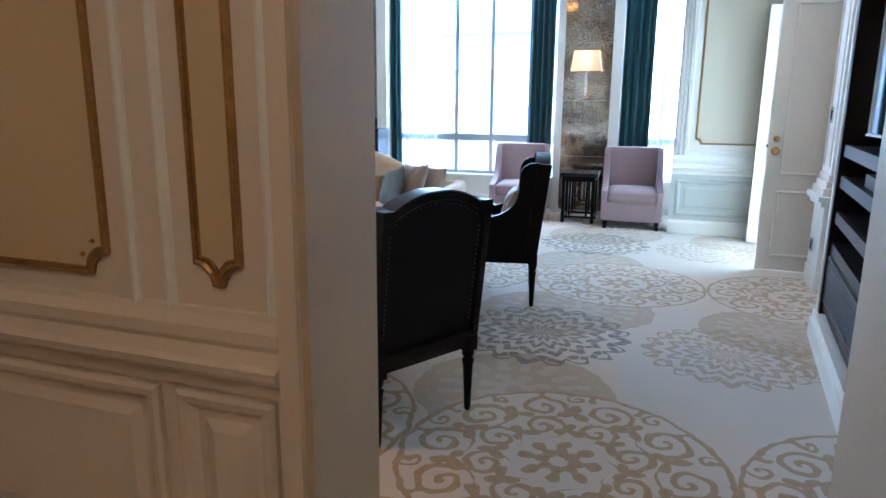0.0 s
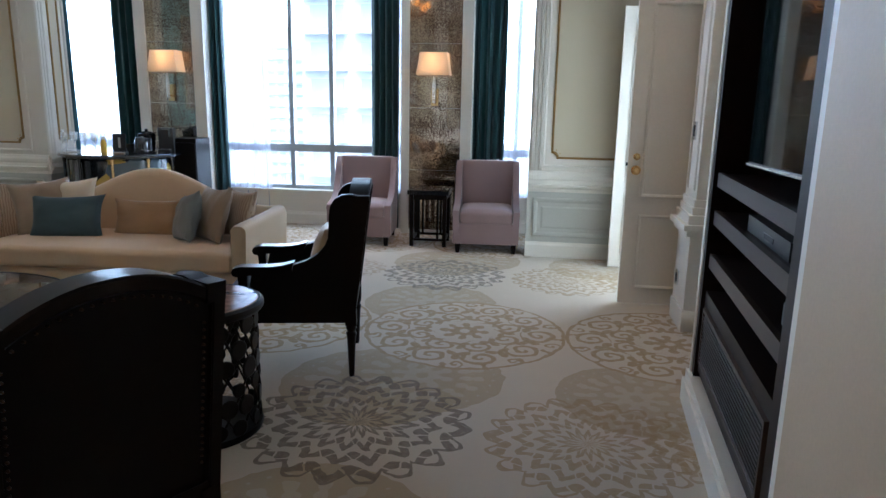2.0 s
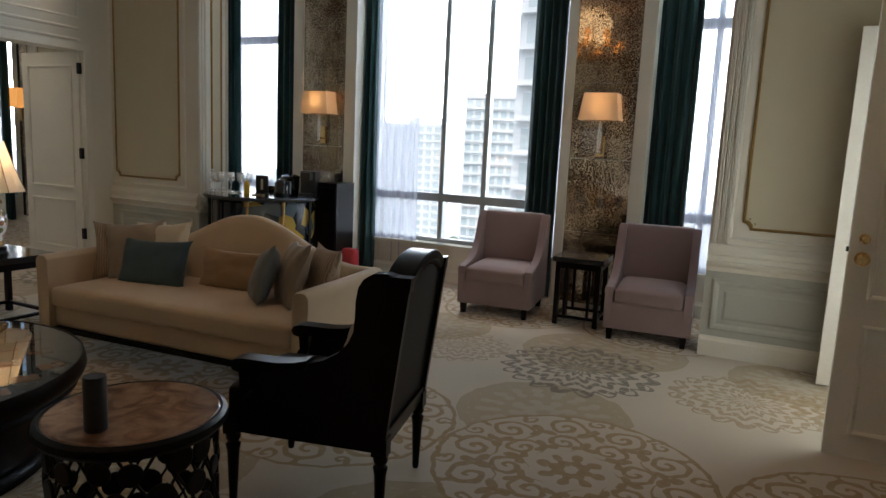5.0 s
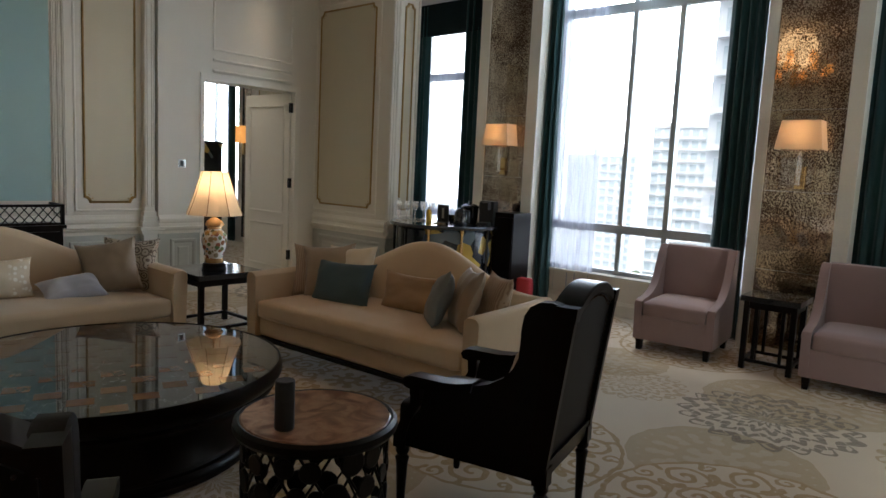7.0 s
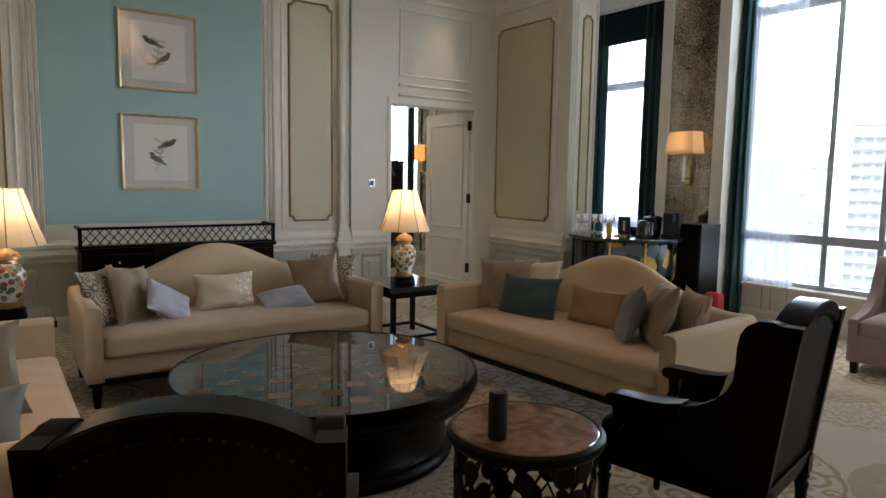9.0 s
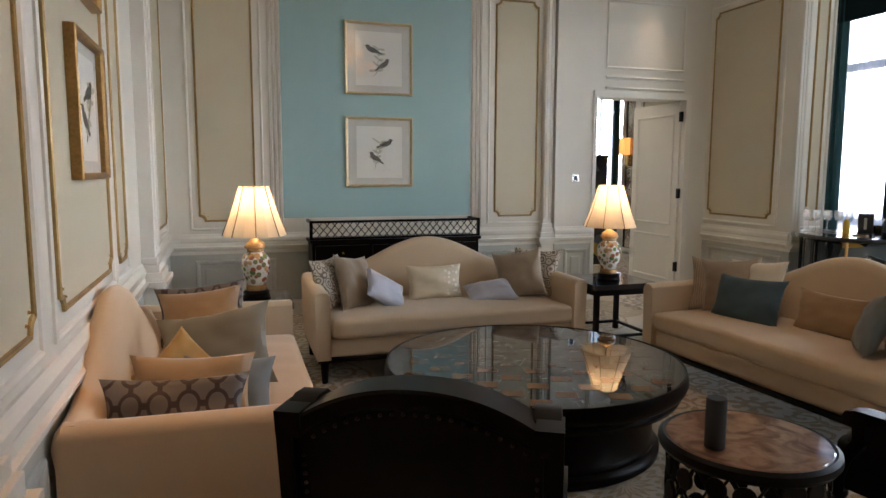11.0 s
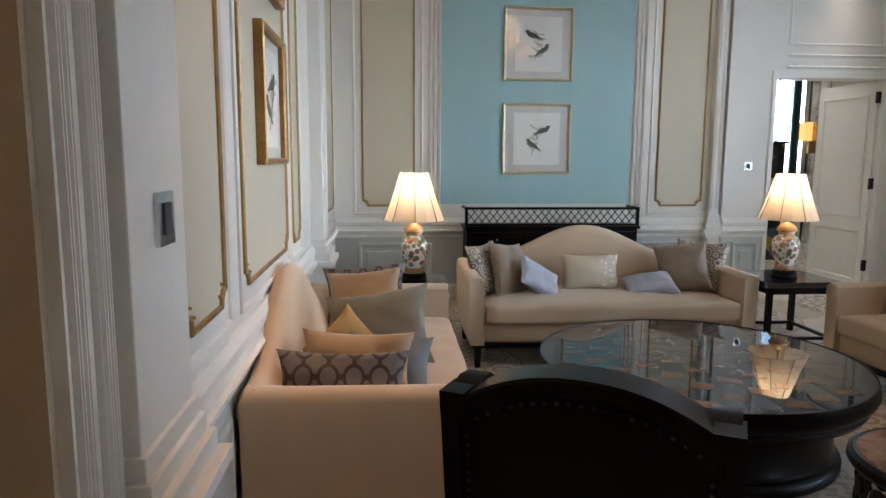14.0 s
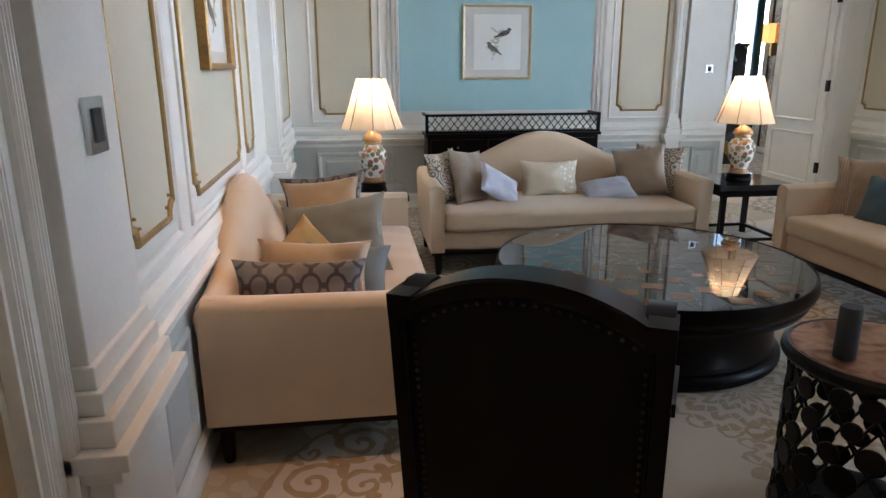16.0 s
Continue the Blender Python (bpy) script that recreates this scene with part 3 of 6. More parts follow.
def pilaster(wall, m, u0, u1, depth=0.06, mat=None, fillets=True):
    """A flat pilaster with a fluted shaft on a stepped pedestal."""
    mat = mat or trim_white
    bm = boxed((u0, u1, 0, depth, 0.8, 3.56))
    bmesh.ops.transform(bm, matrix=m, verts=bm.verts)
    part("pilaster_shaft", bm, mat, wall, bevel=0.004)
    bm = bmesh.new()
    w = u1 - u0
    if w > 0.1 and fillets:
        for k in (0.2, 0.8):
            frame_ring(bm, m @ Matrix.Translation((0, depth, 0)), u0 + w * k - 0.018, u0 + w * k + 0.018, 0.95, 3.45, [(0, 0), (0.004, 0.008), (0.012, 0.008), (0.016, 0)])
        part("pilaster_fillets", bm, mat, wall)
    bm = bmesh.new()
    for e, z0, z1 in ((0.03, 0.0, 0.15), (0.02, 0.15, 0.66), (0.05, 0.66, 0.70), (0.075, 0.70, 0.74), (0.045, 0.74, 0.80), (0.025, 0.80, 0.85), (0.012, 0.85, 0.9)):
        box(bm, u0 - e, u1 + e, 0, depth + e, z0, z1)
    bmesh.ops.transform(bm, matrix=m, verts=bm.verts)
    part("pilaster_pedestal", bm, mat, wall, bevel=0.004)


# ---- plan, metres ----
WEST, DOORW, EAST, SOUTH, FOYER_S, NORTH, BAY, GLASS = -6.12, -6.02, 1.95, 1.66, 1.33, 7.86, 8.82, 9.24
TOP = 3.80
OPEN_L, OPEN_R = -0.215, 0.96

# floor and ceilings
floor = part("floor", boxed((-4.2, 2.3, -2.6, 1.33, -0.12, 0.0), (-9.5, 4.5, 1.33, 9.6, -0.12, 0.0)), carpet)
structure(floor, "cream patterned carpet with golden and brown rosettes", "floor")
ceiling = part("ceiling", boxed((-4.2, 2.3, -2.6, 1.33, TOP, TOP + 0.15), (-9.5, 4.5, 1.33, BAY, TOP, TOP + 0.15)), ceiling_white)
structure(ceiling, "plain white plaster ceiling", "ceiling")
soffit = part("ceiling_bay", boxed((-9.5, 4.5, BAY, 9.6, 3.6, TOP + 0.15)), ceiling_white)
structure(soffit, "white plaster ceiling of the window bay", "ceiling")

# west wall with blue field
bm = boxed((WEST - 0.2, WEST, SOUTH - 0.33, 5.80, 0, TOP))
wall_west = structure(part("wall_west", bm, wall_white), "cream panelled wall with a blue picture field", "wall")
mw = wall_axes((WEST, 0, 0), (0, 1, 0), (1, 0, 0))
for a, b in ((SOUTH, 2.72), (4.84, 5.80)):
    wall_trim(wall_west, mw, a, b)
part("blue_field", boxed((WEST, WEST + 0.006, 2.77, 4.80, 1.01, 3.55)), blue_wall, wall_west, "matt blue painted wall field")
wall_trim(wall_west, mw, 2.72, 4.84, True, True, True)
gold_panel(wall_west, mw, 1.95, 2.50)
gold_panel(wall_west, mw, 5.09, 5.61)
dado_panel(wall_west, mw, 1.90, 2.68)
dado_panel(wall_west, mw, 4.95, 5.66)
bm = bmesh.new()
for u in (2.645, 2.69, 2.735, 4.815, 4.86, 4.905):
    frame_ring(bm, mw, u, u + 0.034, 0.87, 3.54, [(0, 0), (0.006, 0.02), (0.014, 0.02), (0.017, 0.0)])
part("reeded_border", bm, trim_white, wall_west)

# west door wall, standing a little proud
bm = boxed((DOORW - 0.25, DOORW, 5.80, 6.31, 0, TOP), (DOORW - 0.25, DOORW, 7.53, NORTH + 0.3, 0, TOP), (DOORW - 0.25, DOORW, 6.31, 7.53, 2.36, TOP))
wall_door = structure(part("wall_west_door", bm, wall_white), "white wall with an open doorway and a downlight", "wall")
md = wall_axes((DOORW, 0, 0), (0, 1, 0), (1, 0, 0))
wall_trim(wall_door, md, 5.80, 6.29, True, True, True)
wall_trim(wall_door, md, 6.29, NORTH, False, False, True)
dado_panel(wall_door, md, 5.93, 6.23)
bm = bmesh.new()
for z in (2.44, 2.56):
    run_profile(bm, md, 6.42, 7.48, [(0, z), (0.02, z + 0.004), (0.028, z + 0.02), (0.012, z + 0.034), (0, z + 0.036)])
part("overdoor_moulding", bm, trim_white, wall_door)
bm = bmesh.new()
frame_ring(bm, md, 6.42, 7.48, 2.68, 3.45, SLIM_PROFILE)
part("overdoor_panel", bm, trim_white, wall_door)
bm = bmesh.new()
box(bm, DOORW - 0.255, DOORW + 0.02, 6.27, 6.316, 0, 2.35)
box(bm, DOORW - 0.255, DOORW + 0.02, 7.526, 7.60, 0, 2.35)
box(bm, DOORW - 0.257, DOORW + 0.024, 6.268, 7.602, 2.35, 2.42)
part("door_casing", bm, trim_white, wall_door, bevel=0.005)
pilaster(wall_west, mw, 5.67, 5.78, 0.07)

# north-west wall, its end pier and the bay recess
bm = boxed((-6.35, -4.66, NORTH, 8.30, 0, TOP))
wall_nw = structure(part("wall_north_west", bm, wall_white), "cream panelled wall with a gilt panel", "wall")
mn = wall_axes((0, NORTH, 0), (1, 0, 0), (0, -1, 0))
wall_trim(wall_nw, mn, DOORW, -4.66)
gold_panel(wall_nw, mn, -5.95, -4.93)
dado_panel(wall_nw, mn, -5.9, -4.75)
me_ = wall_axes((-4.66, 0, 0), (0, 1, 0), (1, 0, 0))
wall_trim(wall_nw, me_, NORTH, 8.30, True, True, False)
gold_panel(wall_nw, me_, 8.04, 8.2, studs=False, notch=0.04)
bm = bmesh.new()
for u in (7.86, 7.90, 7.94, 8.255):
    frame_ring(bm, me_, u, u + 0.034, 0.87, 3.54, [(0, 0), (0.006, 0.02), (0.014, 0.02), (0.017, 0.0)])
part("reeded_border", bm, trim_white, wall_nw)

# window wall: sills, piers and heads
bm = bmesh.new()
for x0, x1 in ((-6.4, -5.5), (-4.13, -3.28), (-0.933, -0.132), (1.25, 2.2)):
    box(bm, x0, x1, BAY, 9.45, 0, 3.6)
box(bm, -5.5, -4.13, 9.1, 9.45, 0, 0.4)
box(bm, -3.28, -0.933, 9.1, 9.45, 0, 0.4)
box(bm, -0.132, 1.25, 9.1, 9.45, 0, 0.4)
wall_north = structure(part("wall_north", bm, wall_white), "white window wall with low sills and piers", "wall")
bm = bmesh.new()
for x0, x1 in ((-4.13, -4.0), (-3.42, -3.28), (-0.933, -0.844), (-0.253, -0.132)):
    box(bm, x0, x1, BAY - 0.035, BAY, 0, 3.6)
part("pier_strips", bm, trim_white, wall_north, bevel=0.006)
bm = bmesh.new()
ms = wall_axes((0, 9.1, 0), (1, 0, 0), (0, -1, 0))
for x0, x1 in ((-5.5, -4.13), (-3.28, -0.933), (-0.132, 1.25)):
    run_profile(bm, ms, x0, x1, BASE)
part("baseboard", bm, trim_white, wall_north)
for x0, x1 in ((-4.0, -3.42), (-0.844, -0.253)):
    glassy = thing("mirror_panel", "tall antiqued mirror panel speckled brown and silver", "mirror", (x0 + x1) / 2, BAY, 0, 0, "mirror panels")
    w = (x1 - x0) / 2
    for z0, z1 in ((0.05, 0.742), (0.745, 1.442), (1.445, 2.142), (2.145, 2.842), (2.845, 3.55)):
        part("mirror_sheet", boxed((-w, w, -0.014, -0.001, z0, z1)), old_mirror, glassy, bevel=0.0015)

# north-east wall
bm = boxed((0.54, EAST + 0.25, NORTH, 8.25, 0, TOP))
wall_ne = structure(part("wall_north_east", bm, wall_white), "cream panelled wall with a gilt panel", "wall")
wall_trim(wall_ne, mn, 0.54, EAST)
gold_panel(wall_ne, mn, 0.755, 1.78)
dado_panel(wall_ne, mn, 0.60, 1.85)
bm = bmesh.new()
for u in (0.56, 0.60, 0.64):
    frame_ring(bm, mn, u, u + 0.034, 0.87, 3.54, [(0, 0), (0.006, 0.02), (0.014, 0.02), (0.017, 0.0)])
part("reeded_border", bm, trim_white, wall_ne)

# east wall with double doorway
bm = boxed((EAST, EAST + 0.2, 1.3, 6.33, 0, TOP), (EAST, EAST + 0.2, 7.55, NORTH, 0, TOP), (EAST, EAST + 0.2, 6.33, 7.55, 2.37, TOP))
wall_east = structure(part("wall_east", bm, wall_white), "plain white wall with a double doorway", "wall")
bm = boxed((1.76, EAST, 4.72, 6.12, 0, TOP))
chase = structure(part("wall_east_chase", bm, wall_white), "white panelled wall projection beside the door", "wall")
mc = wall_axes((1.76, 0, 0), (0, 1, 0), (-1, 0, 0))
wall_trim(chase, mc, 4.72, 6.12)
dado_panel(chase, mc, 4.85, 5.65)
pilaster(chase, mc, 5.74, 6.08, 0.09)
gold_panel(chase, mc, 4.9, 5.6)

# south wall: foyer face and room face, doorway with panelled jambs
bm = boxed((-6.35, OPEN_L, FOYER_S, SOUTH, 0, TOP), (OPEN_R, EAST + 0.2, FOYER_S, SOUTH, 0, TOP), (OPEN_L, OPEN_R, FOYER_S, SOUTH, 2.5, TOP))
wall_south = structure(part("wall_south", bm, wall_white), "cream panelled wall with gilt panels and a doorway", "wall")
mS = wall_axes((0, SOUTH, 0), (1, 0, 0), (0, 1, 0))
wall_trim(wall_south, mS, WEST, -0.72)
for a, b in ((-1.39, -0.93), (-2.81, -1.71), (-3.34, -3.02), (-5.95, -5.0)):
    gold_panel(wall_south, mS, a, b)
    dado_panel(wall_south, mS, a + 0.02, b - 0.02)
pilaster(wall_south, mS, -0.76, -0.41, 0.07, None, False)
pilaster(wall_south, mS, -4.35, -4.0, 0.09)
bm = bmesh.new()
for a, b, h in ((-0.385, -0.335, 0.04), (-0.335, -0.28, 0.026), (-0.28, OPEN_L, 0.036)):
    box(bm, a, b, SOUTH, SOUTH + h, 0, 2.6)
for a, b, h in ((OPEN_R, OPEN_R + 0.1, 0.045), (OPEN_R + 0.1, OPEN_R + 0.2, 0.03)):
    box(bm, a, b, SOUTH, SOUTH + h, 0, 2.6)
box(bm, -0.385, OPEN_R + 0.2, SOUTH, SOUTH + 0.04, 2.5, 2.62)
part("door_architrave", bm, trim_white, wall_south, bevel=0.008)
bm = bmesh.new()
for u in (-0.381, -0.357, -0.275, -0.247):
    frame_ring(bm, wall_axes((0, SOUTH + 0.036, 0), (1, 0, 0), (0, 1, 0)), u, u + 0.022, 0.02, 2.5, [(0, 0), (0.004, 0.012), (0.008, 0.012), (0.011, 0.0)])
part("architrave_reeds", bm, trim_white, wall_south)
bm = bmesh.new()
box(bm, OPEN_L - 0.002, OPEN_L + 0.02, FOYER_S - 0.02, SOUTH + 0.01, 0, 2.5)
box(bm, OPEN_R - 0.02, OPEN_R + 0.002, FOYER_S - 0.02, SOUTH + 0.01, 0, 2.5)
box(bm, OPEN_L, OPEN_R, FOYER_S - 0.02, SOUTH + 0.01, 2.48, 2.5)
part("door_lining", bm, jamb_warm_lit, wall_south, "door lining toned tan for warm foyer light", bevel=0.004)
# foyer face
mf = wall_axes((0, FOYER_S, 0), (1, 0, 0), (0, -1, 0))
part("foyer_facing", boxed((-4.0, OPEN_L - 0.002, FOYER_S - 0.012, FOYER_S, 0, TOP), (OPEN_R, 2.1, FOYER_S - 0.012, FOYER_S, 0, TOP)), foyer_cream, wall_south)
mf2 = wall_axes((0, FOYER_S - 0.012, 0), (1, 0, 0), (0, -1, 0))
mf3 = wall_axes((0, FOYER_S - 0.012, 0.075), (1, 0, 0), (0, -1, 0))
for a, b in ((-4.0, -0.265), (1.04, 2.1)):
    wall_trim(wall_south, mf2, a, b, False, True, True, foyer_cream)
    part("chair_rail", run_profile(bmesh.new(), mf3, a, b, RAIL), foyer_cream, wall_south)
gold_panel(wall_south, mf2, -1.55, -0.745, field=foyer_gold_panel, metal=dark_gold)
gold_panel(wall_south, mf2, -0.495, -0.362, 0.99, 3.37, 0.05, foyer_gold_panel, dark_gold, False)
dado_panel(wall_south, mf2, -1.6, -0.625, 0.2, 0.72, foyer_cream)
dado_panel(wall_south, mf2, -0.57, -0.29, 0.2, 0.72, foyer_cream)
bm = boxed((-0.265, OPEN_L, FOYER_S - 0.04, FOYER_S, 0, 2.58), (OPEN_R, OPEN_R + 0.09, FOYER_S - 0.04, FOYER_S, 0, 2.58), (-0.265, OPEN_R + 0.09, FOYER_S - 0.04, FOYER_S, 2.5, 2.6))
part("foyer_architrave", bm, foyer_cream, wall_south, bevel=0.006)
# foyer shell
bm = boxed((-4.2, -4.0, -2.4, FOYER_S, 0, TOP), (2.1, 2.3, -2.4, FOYER_S, 0, TOP), (-4.2, 2.3, -2.6, -2.4, 0, TOP))
foyer = structure(part("wall_foyer", bm, foyer_cream), "warm cream foyer walls behind the doorway", "wall")

# ---- windows, curtains, outside ----


def window(x0, x1, uprights, transoms, group):
    w = thing("window_1" if group == "side" else "window_2", "tall grey metal framed window with clear panes", "window", 0, 0, 0)
    w["kind"] = "structure"
    bm = boxed((x0, x0 + 0.06, GLASS - 0.03, GLASS + 0.06, 0.4, 3.6), (x1 - 0.06, x1, GLASS - 0.03, GLASS + 0.06, 0.4, 3.6),
               (x0, x1, GLASS - 0.03, GLASS + 0.06, 0.4, 0.47), (x0, x1, GLASS - 0.03, GLASS + 0.06, 3.54, 3.6))
    part("window_frame", bm, window_metal, w, bevel=0.004)
    for u in uprights:
        part("mullion", boxed((u - 0.028, u + 0.028, GLASS - 0.035, GLASS + 0.05, 0.45, 3.56)), window_metal, w, bevel=0.004)
    for z in transoms:
        part("transom", boxed((x0 + 0.03, x1 - 0.03, GLASS - 0.034, GLASS + 0.048, z - 0.045, z + 0.045)), window_metal, w, bevel=0.004)
    part("window_sill", boxed((x0, x1, 9.06, GLASS, 0.4, 0.425)), trim_white, w, bevel=0.004)
    us, zs = [x0, *uprights, x1], [0.45, *transoms, 3.56]
    for a, b in zip(us, us[1:]):
        for c, d in zip(zs, zs[1:]):
            pane = part("pane", boxed((a + 0.02, b - 0.02, GLASS + 0.008, GLASS + 0.014, c, d)), pane_glass, w)
            pane.visible_shadow = False
    return w


window(-5.5, -4.13, [-4.66], [0.93, 2.71], "side")
window(-3.28, -0.933, [-2.387, -1.879], [0.93, 3.3], "middle")
window(-0.132, 1.25, [0.36], [0.93, 2.72], "side")


def curtain(name, x0, x1, y, mat, label, folds, depth, seed, flare=0.0, z0=0.02, z1=3.58, group=""):
    bm = bmesh.new()
    rng = random.Random(seed)
    ph = [rng.uniform(0, 6.28) for _ in range(4)]
    nu, nz = int(folds * 10), 22
    grid = []
    for j in range(nz + 1):
        v = j / nz
        z = z0 + (z1 - z0) * v
        row = []
        for i in range(nu + 1):
            s = i / nu
            x = x0 + (x1 - x0) * s + flare * (1 - v) ** 2 * (s - 0.5)
            d = depth * (0.55 + 0.45 * (1 - v)) * (math.sin(6.283 * folds * s + ph[0] + 0.5 * math.sin(3 * v + ph[1])) + 0.35 * math.sin(6.283 * folds * 1.7 * s + ph[2] + v))
            row.append(bm.verts.new((x, y + d, z)))
        grid.append(row)
    for a, b in zip(grid, grid[1:]):
        for i in range(nu):
            bm.faces.new((a[i], a[i + 1], b[i + 1], b[i]))
    ob = part(name, bm, mat, smooth=True)
    if mat is not sheer:
        sol = ob.modifiers.new("thickness", 'SOLIDIFY')
        sol.thickness = 0.006
    return tagged(ob, label, "curtain", group)


DRAPE, VEIL = "floor-length dark teal velvet curtain hanging in folds", "gathered translucent white sheer curtain at a window"
for k, (a, b) in enumerate(((-5.46, -5.14), (-4.56, -4.15), (-3.42, -3.15), (-1.33, -1.0), (-0.2, 0.23), (1.0, 1.25))):
    curtain("curtain", a, b, 9.0, teal_velvet, DRAPE, 4.5, 0.075 if k == 2 else 0.035, k, group="teal curtains")
for k, (a, b) in enumerate(((-5.3, -4.45), (-3.25, -2.66), (-1.2, -0.98), (-0.1, 0.95))):
    curtain("sheer_curtain", a, b, 9.12, sheer, VEIL, 7 if b - a > 0.5 else 4, 0.02, 20 + k, 0.06, group="sheer curtains")

for x0, x1 in ((-5.5, -4.13), (-0.132, 1.25)):
    tagged(part("pelmet", boxed((x0, x1, 8.98, 9.02, 3.2, 3.6)), pelmet_cloth, bevel=0.004), "dark teal fabric pelmet over a side window", "pelmet", "pelmets")

# outside: ground far below, towers, a podium and trees
ground = part("ground", boxed((-3000, 3000, 9.9, 4000, -46, -45)), city_ground)
structure(ground, "hazy grey city ground far below", "ground")
# added upright glowing sheet in place of hazy distance; it also lights the interior
haze = part("backdrop", boxed((-2500, 2500, 900, 905, -45, 260)), haze_glow)
structure(haze, "glowing pale sheet standing in for horizon haze and low sky light", "backdrop")


def tower(x, y, w, d, h, floors, bays, label, base=-45.0, rz=0.0):
    t = thing("tower_building", label, "building", x, y, base, rz)
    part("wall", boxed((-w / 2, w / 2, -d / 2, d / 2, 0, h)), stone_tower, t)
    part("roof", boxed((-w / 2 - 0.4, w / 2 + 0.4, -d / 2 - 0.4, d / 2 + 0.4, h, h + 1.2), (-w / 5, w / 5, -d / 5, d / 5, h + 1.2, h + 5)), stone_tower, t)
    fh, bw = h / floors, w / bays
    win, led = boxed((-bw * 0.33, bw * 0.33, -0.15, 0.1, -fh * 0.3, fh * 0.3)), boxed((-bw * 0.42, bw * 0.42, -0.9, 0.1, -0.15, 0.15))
    first = part("window", win, hazed_tower_glass, t)
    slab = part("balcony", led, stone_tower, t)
    first.matrix_basis = pose(-w / 2 + bw / 2, -d / 2, fh * 0.55)
    slab.matrix_basis = pose(-w / 2 + bw / 2, -d / 2, fh * 0.1)
    for j in range(floors):
        for i in range(bays):
            if i == 0 and j == 0:
                continue
            for src, k in ((first, 0.55), (slab, 0.1)):
                o = src.copy()
                scene.collection.objects.link(o)
                o.matrix_basis = pose(-w / 2 + bw * (i + 0.5), -d / 2, fh * (j + k))
    return t


tower(-58, 158, 16.5, 16, 58.5, 23, 8, "pale concrete hotel tower with rows of balconies", rz=8)
tower(-20.5, 87, 13, 14, 100, 24, 2, "white tower with long banded balconies close by", rz=-8)
tower(-170, 330, 40, 20, 58, 14, 8, "hazy distant pale office block")
tower(-104, 260, 12, 12, 50, 14, 4, "hazy distant slim tower block")
pod = thing("podium_building", "low white building with a red tiled roof", "building", -40, 92, -45)
part("wall", boxed((-22, 22, -8, 8, 0, 12)), stone_tower, pod)
part("roof", prism(bmesh.new(), [(-9, 12), (9, 12), (0, 15)], -23, 23, "x"), red_roof, pod)
trees = bmesh.new()
rng = random.Random(5)
for k in range(700):
    x, y = rng.uniform(-190, -20), rng.uniform(100, 260)
    s = rng.uniform(1.2, 3.2)
    z = -45 + rng.uniform(2, 9)
    bmesh.ops.create_icosphere(trees, subdivisions=1, radius=s, matrix=Matrix.Translation((x, y, z)) @ Matrix.Diagonal((1, rng.uniform(.7, 1.3), rng.uniform(.5, .9), 1)))
tagged(part("trees", trees, tree_green), "distant green tree crowns of a park", "trees", "", "stuff")

# west side room seen through the open door
bm = boxed((-13.2, -13.0, 4.5, 9.4, 0, TOP), (-13.0, DOORW - 0.25, 4.3, 4.5, 0, TOP), (-13.2, -11.7, 9.2, 9.4, 0, TOP), (-10.0, -6.35, 9.2, 9.4, 0, TOP), (-11.7, -10.0, 9.2, 9.4, 0, 0.4), (-11.7, -10.0, 9.2, 9.4, 3.6, TOP))
wroom = structure(part("wall_west_room", bm, wall_white), "cream walls of the adjoining room", "wall")
gold_panel(wroom, wall_axes((0, 9.2, 0), (1, 0, 0), (0, -1, 0)), -9.35, -8.3)
part("mirror_strip", boxed((-9.85, -9.6, 9.186, 9.2, 0.1, 3.5)), old_mirror, wroom)
bm = boxed((-11.7, -10.0, 9.24, 9.3, 0.4, 0.46), (-10.9, -10.86, 9.24, 9.3, 0.4, 3.6), (-10.45, -10.41, 9.24, 9.3, 0.4, 3.6), (-10.05, -10.0, 9.24, 9.3, 0.4, 3.6))
structure(part("window_3", bm, window_metal), "tall window of the adjoining room", "window")
curtain("curtain", -10.12, -9.95, 9.1, teal_velvet, DRAPE, 4, 0.03, 42, group="teal curtains")
floor2 = part("floor_west_room", boxed((-13.2, -9.5, 4.3, 9.6, -0.12, 0.0)), carpet)
structure(floor2, "cream patterned carpet of the adjoining room", "floor")
ceil2 = part("ceiling_west_room", boxed((-13.2, -9.5, 4.3, 9.6, TOP, TOP + 0.15)), ceiling_white)
structure(ceil2, "white ceiling of the adjoining room", "ceiling")
scr = thing("tall_cabinet", "tall dark lacquer cabinet with golden painting", "cabinet", -8.75, 7.83)
part("body", boxed((-0.2, 0.2, -0.2, 0.2, 0.06, 1.72)), painted_lacquer, scr, bevel=0.006)
part("top", boxed((-0.22, 0.22, -0.22, 0.22, 1.72, 1.76)), black_lacquer, scr)
part("plinth", boxed((-0.19, 0.19, -0.19, 0.19, 0.0, 0.06)), black_lacquer, scr)
# east side room beyond the double doors
bm = boxed((4.3, 4.5, 5.4, 9.0, 0, TOP), (EAST + 0.2, 4.5, 5.2, 5.4, 0, TOP), (EAST + 0.2, 2.6, 8.25, 8.45, 0, TOP), (3.9, 4.5, 8.25, 8.45, 0, TOP), (2.6, 3.9, 8.25, 8.45, 0, 0.4), (2.6, 3.9, 8.25, 8.45, 3.4, TOP))
structure(part("wall_east_room", bm, wall_white), "white walls of the room behind the double doors", "wall")


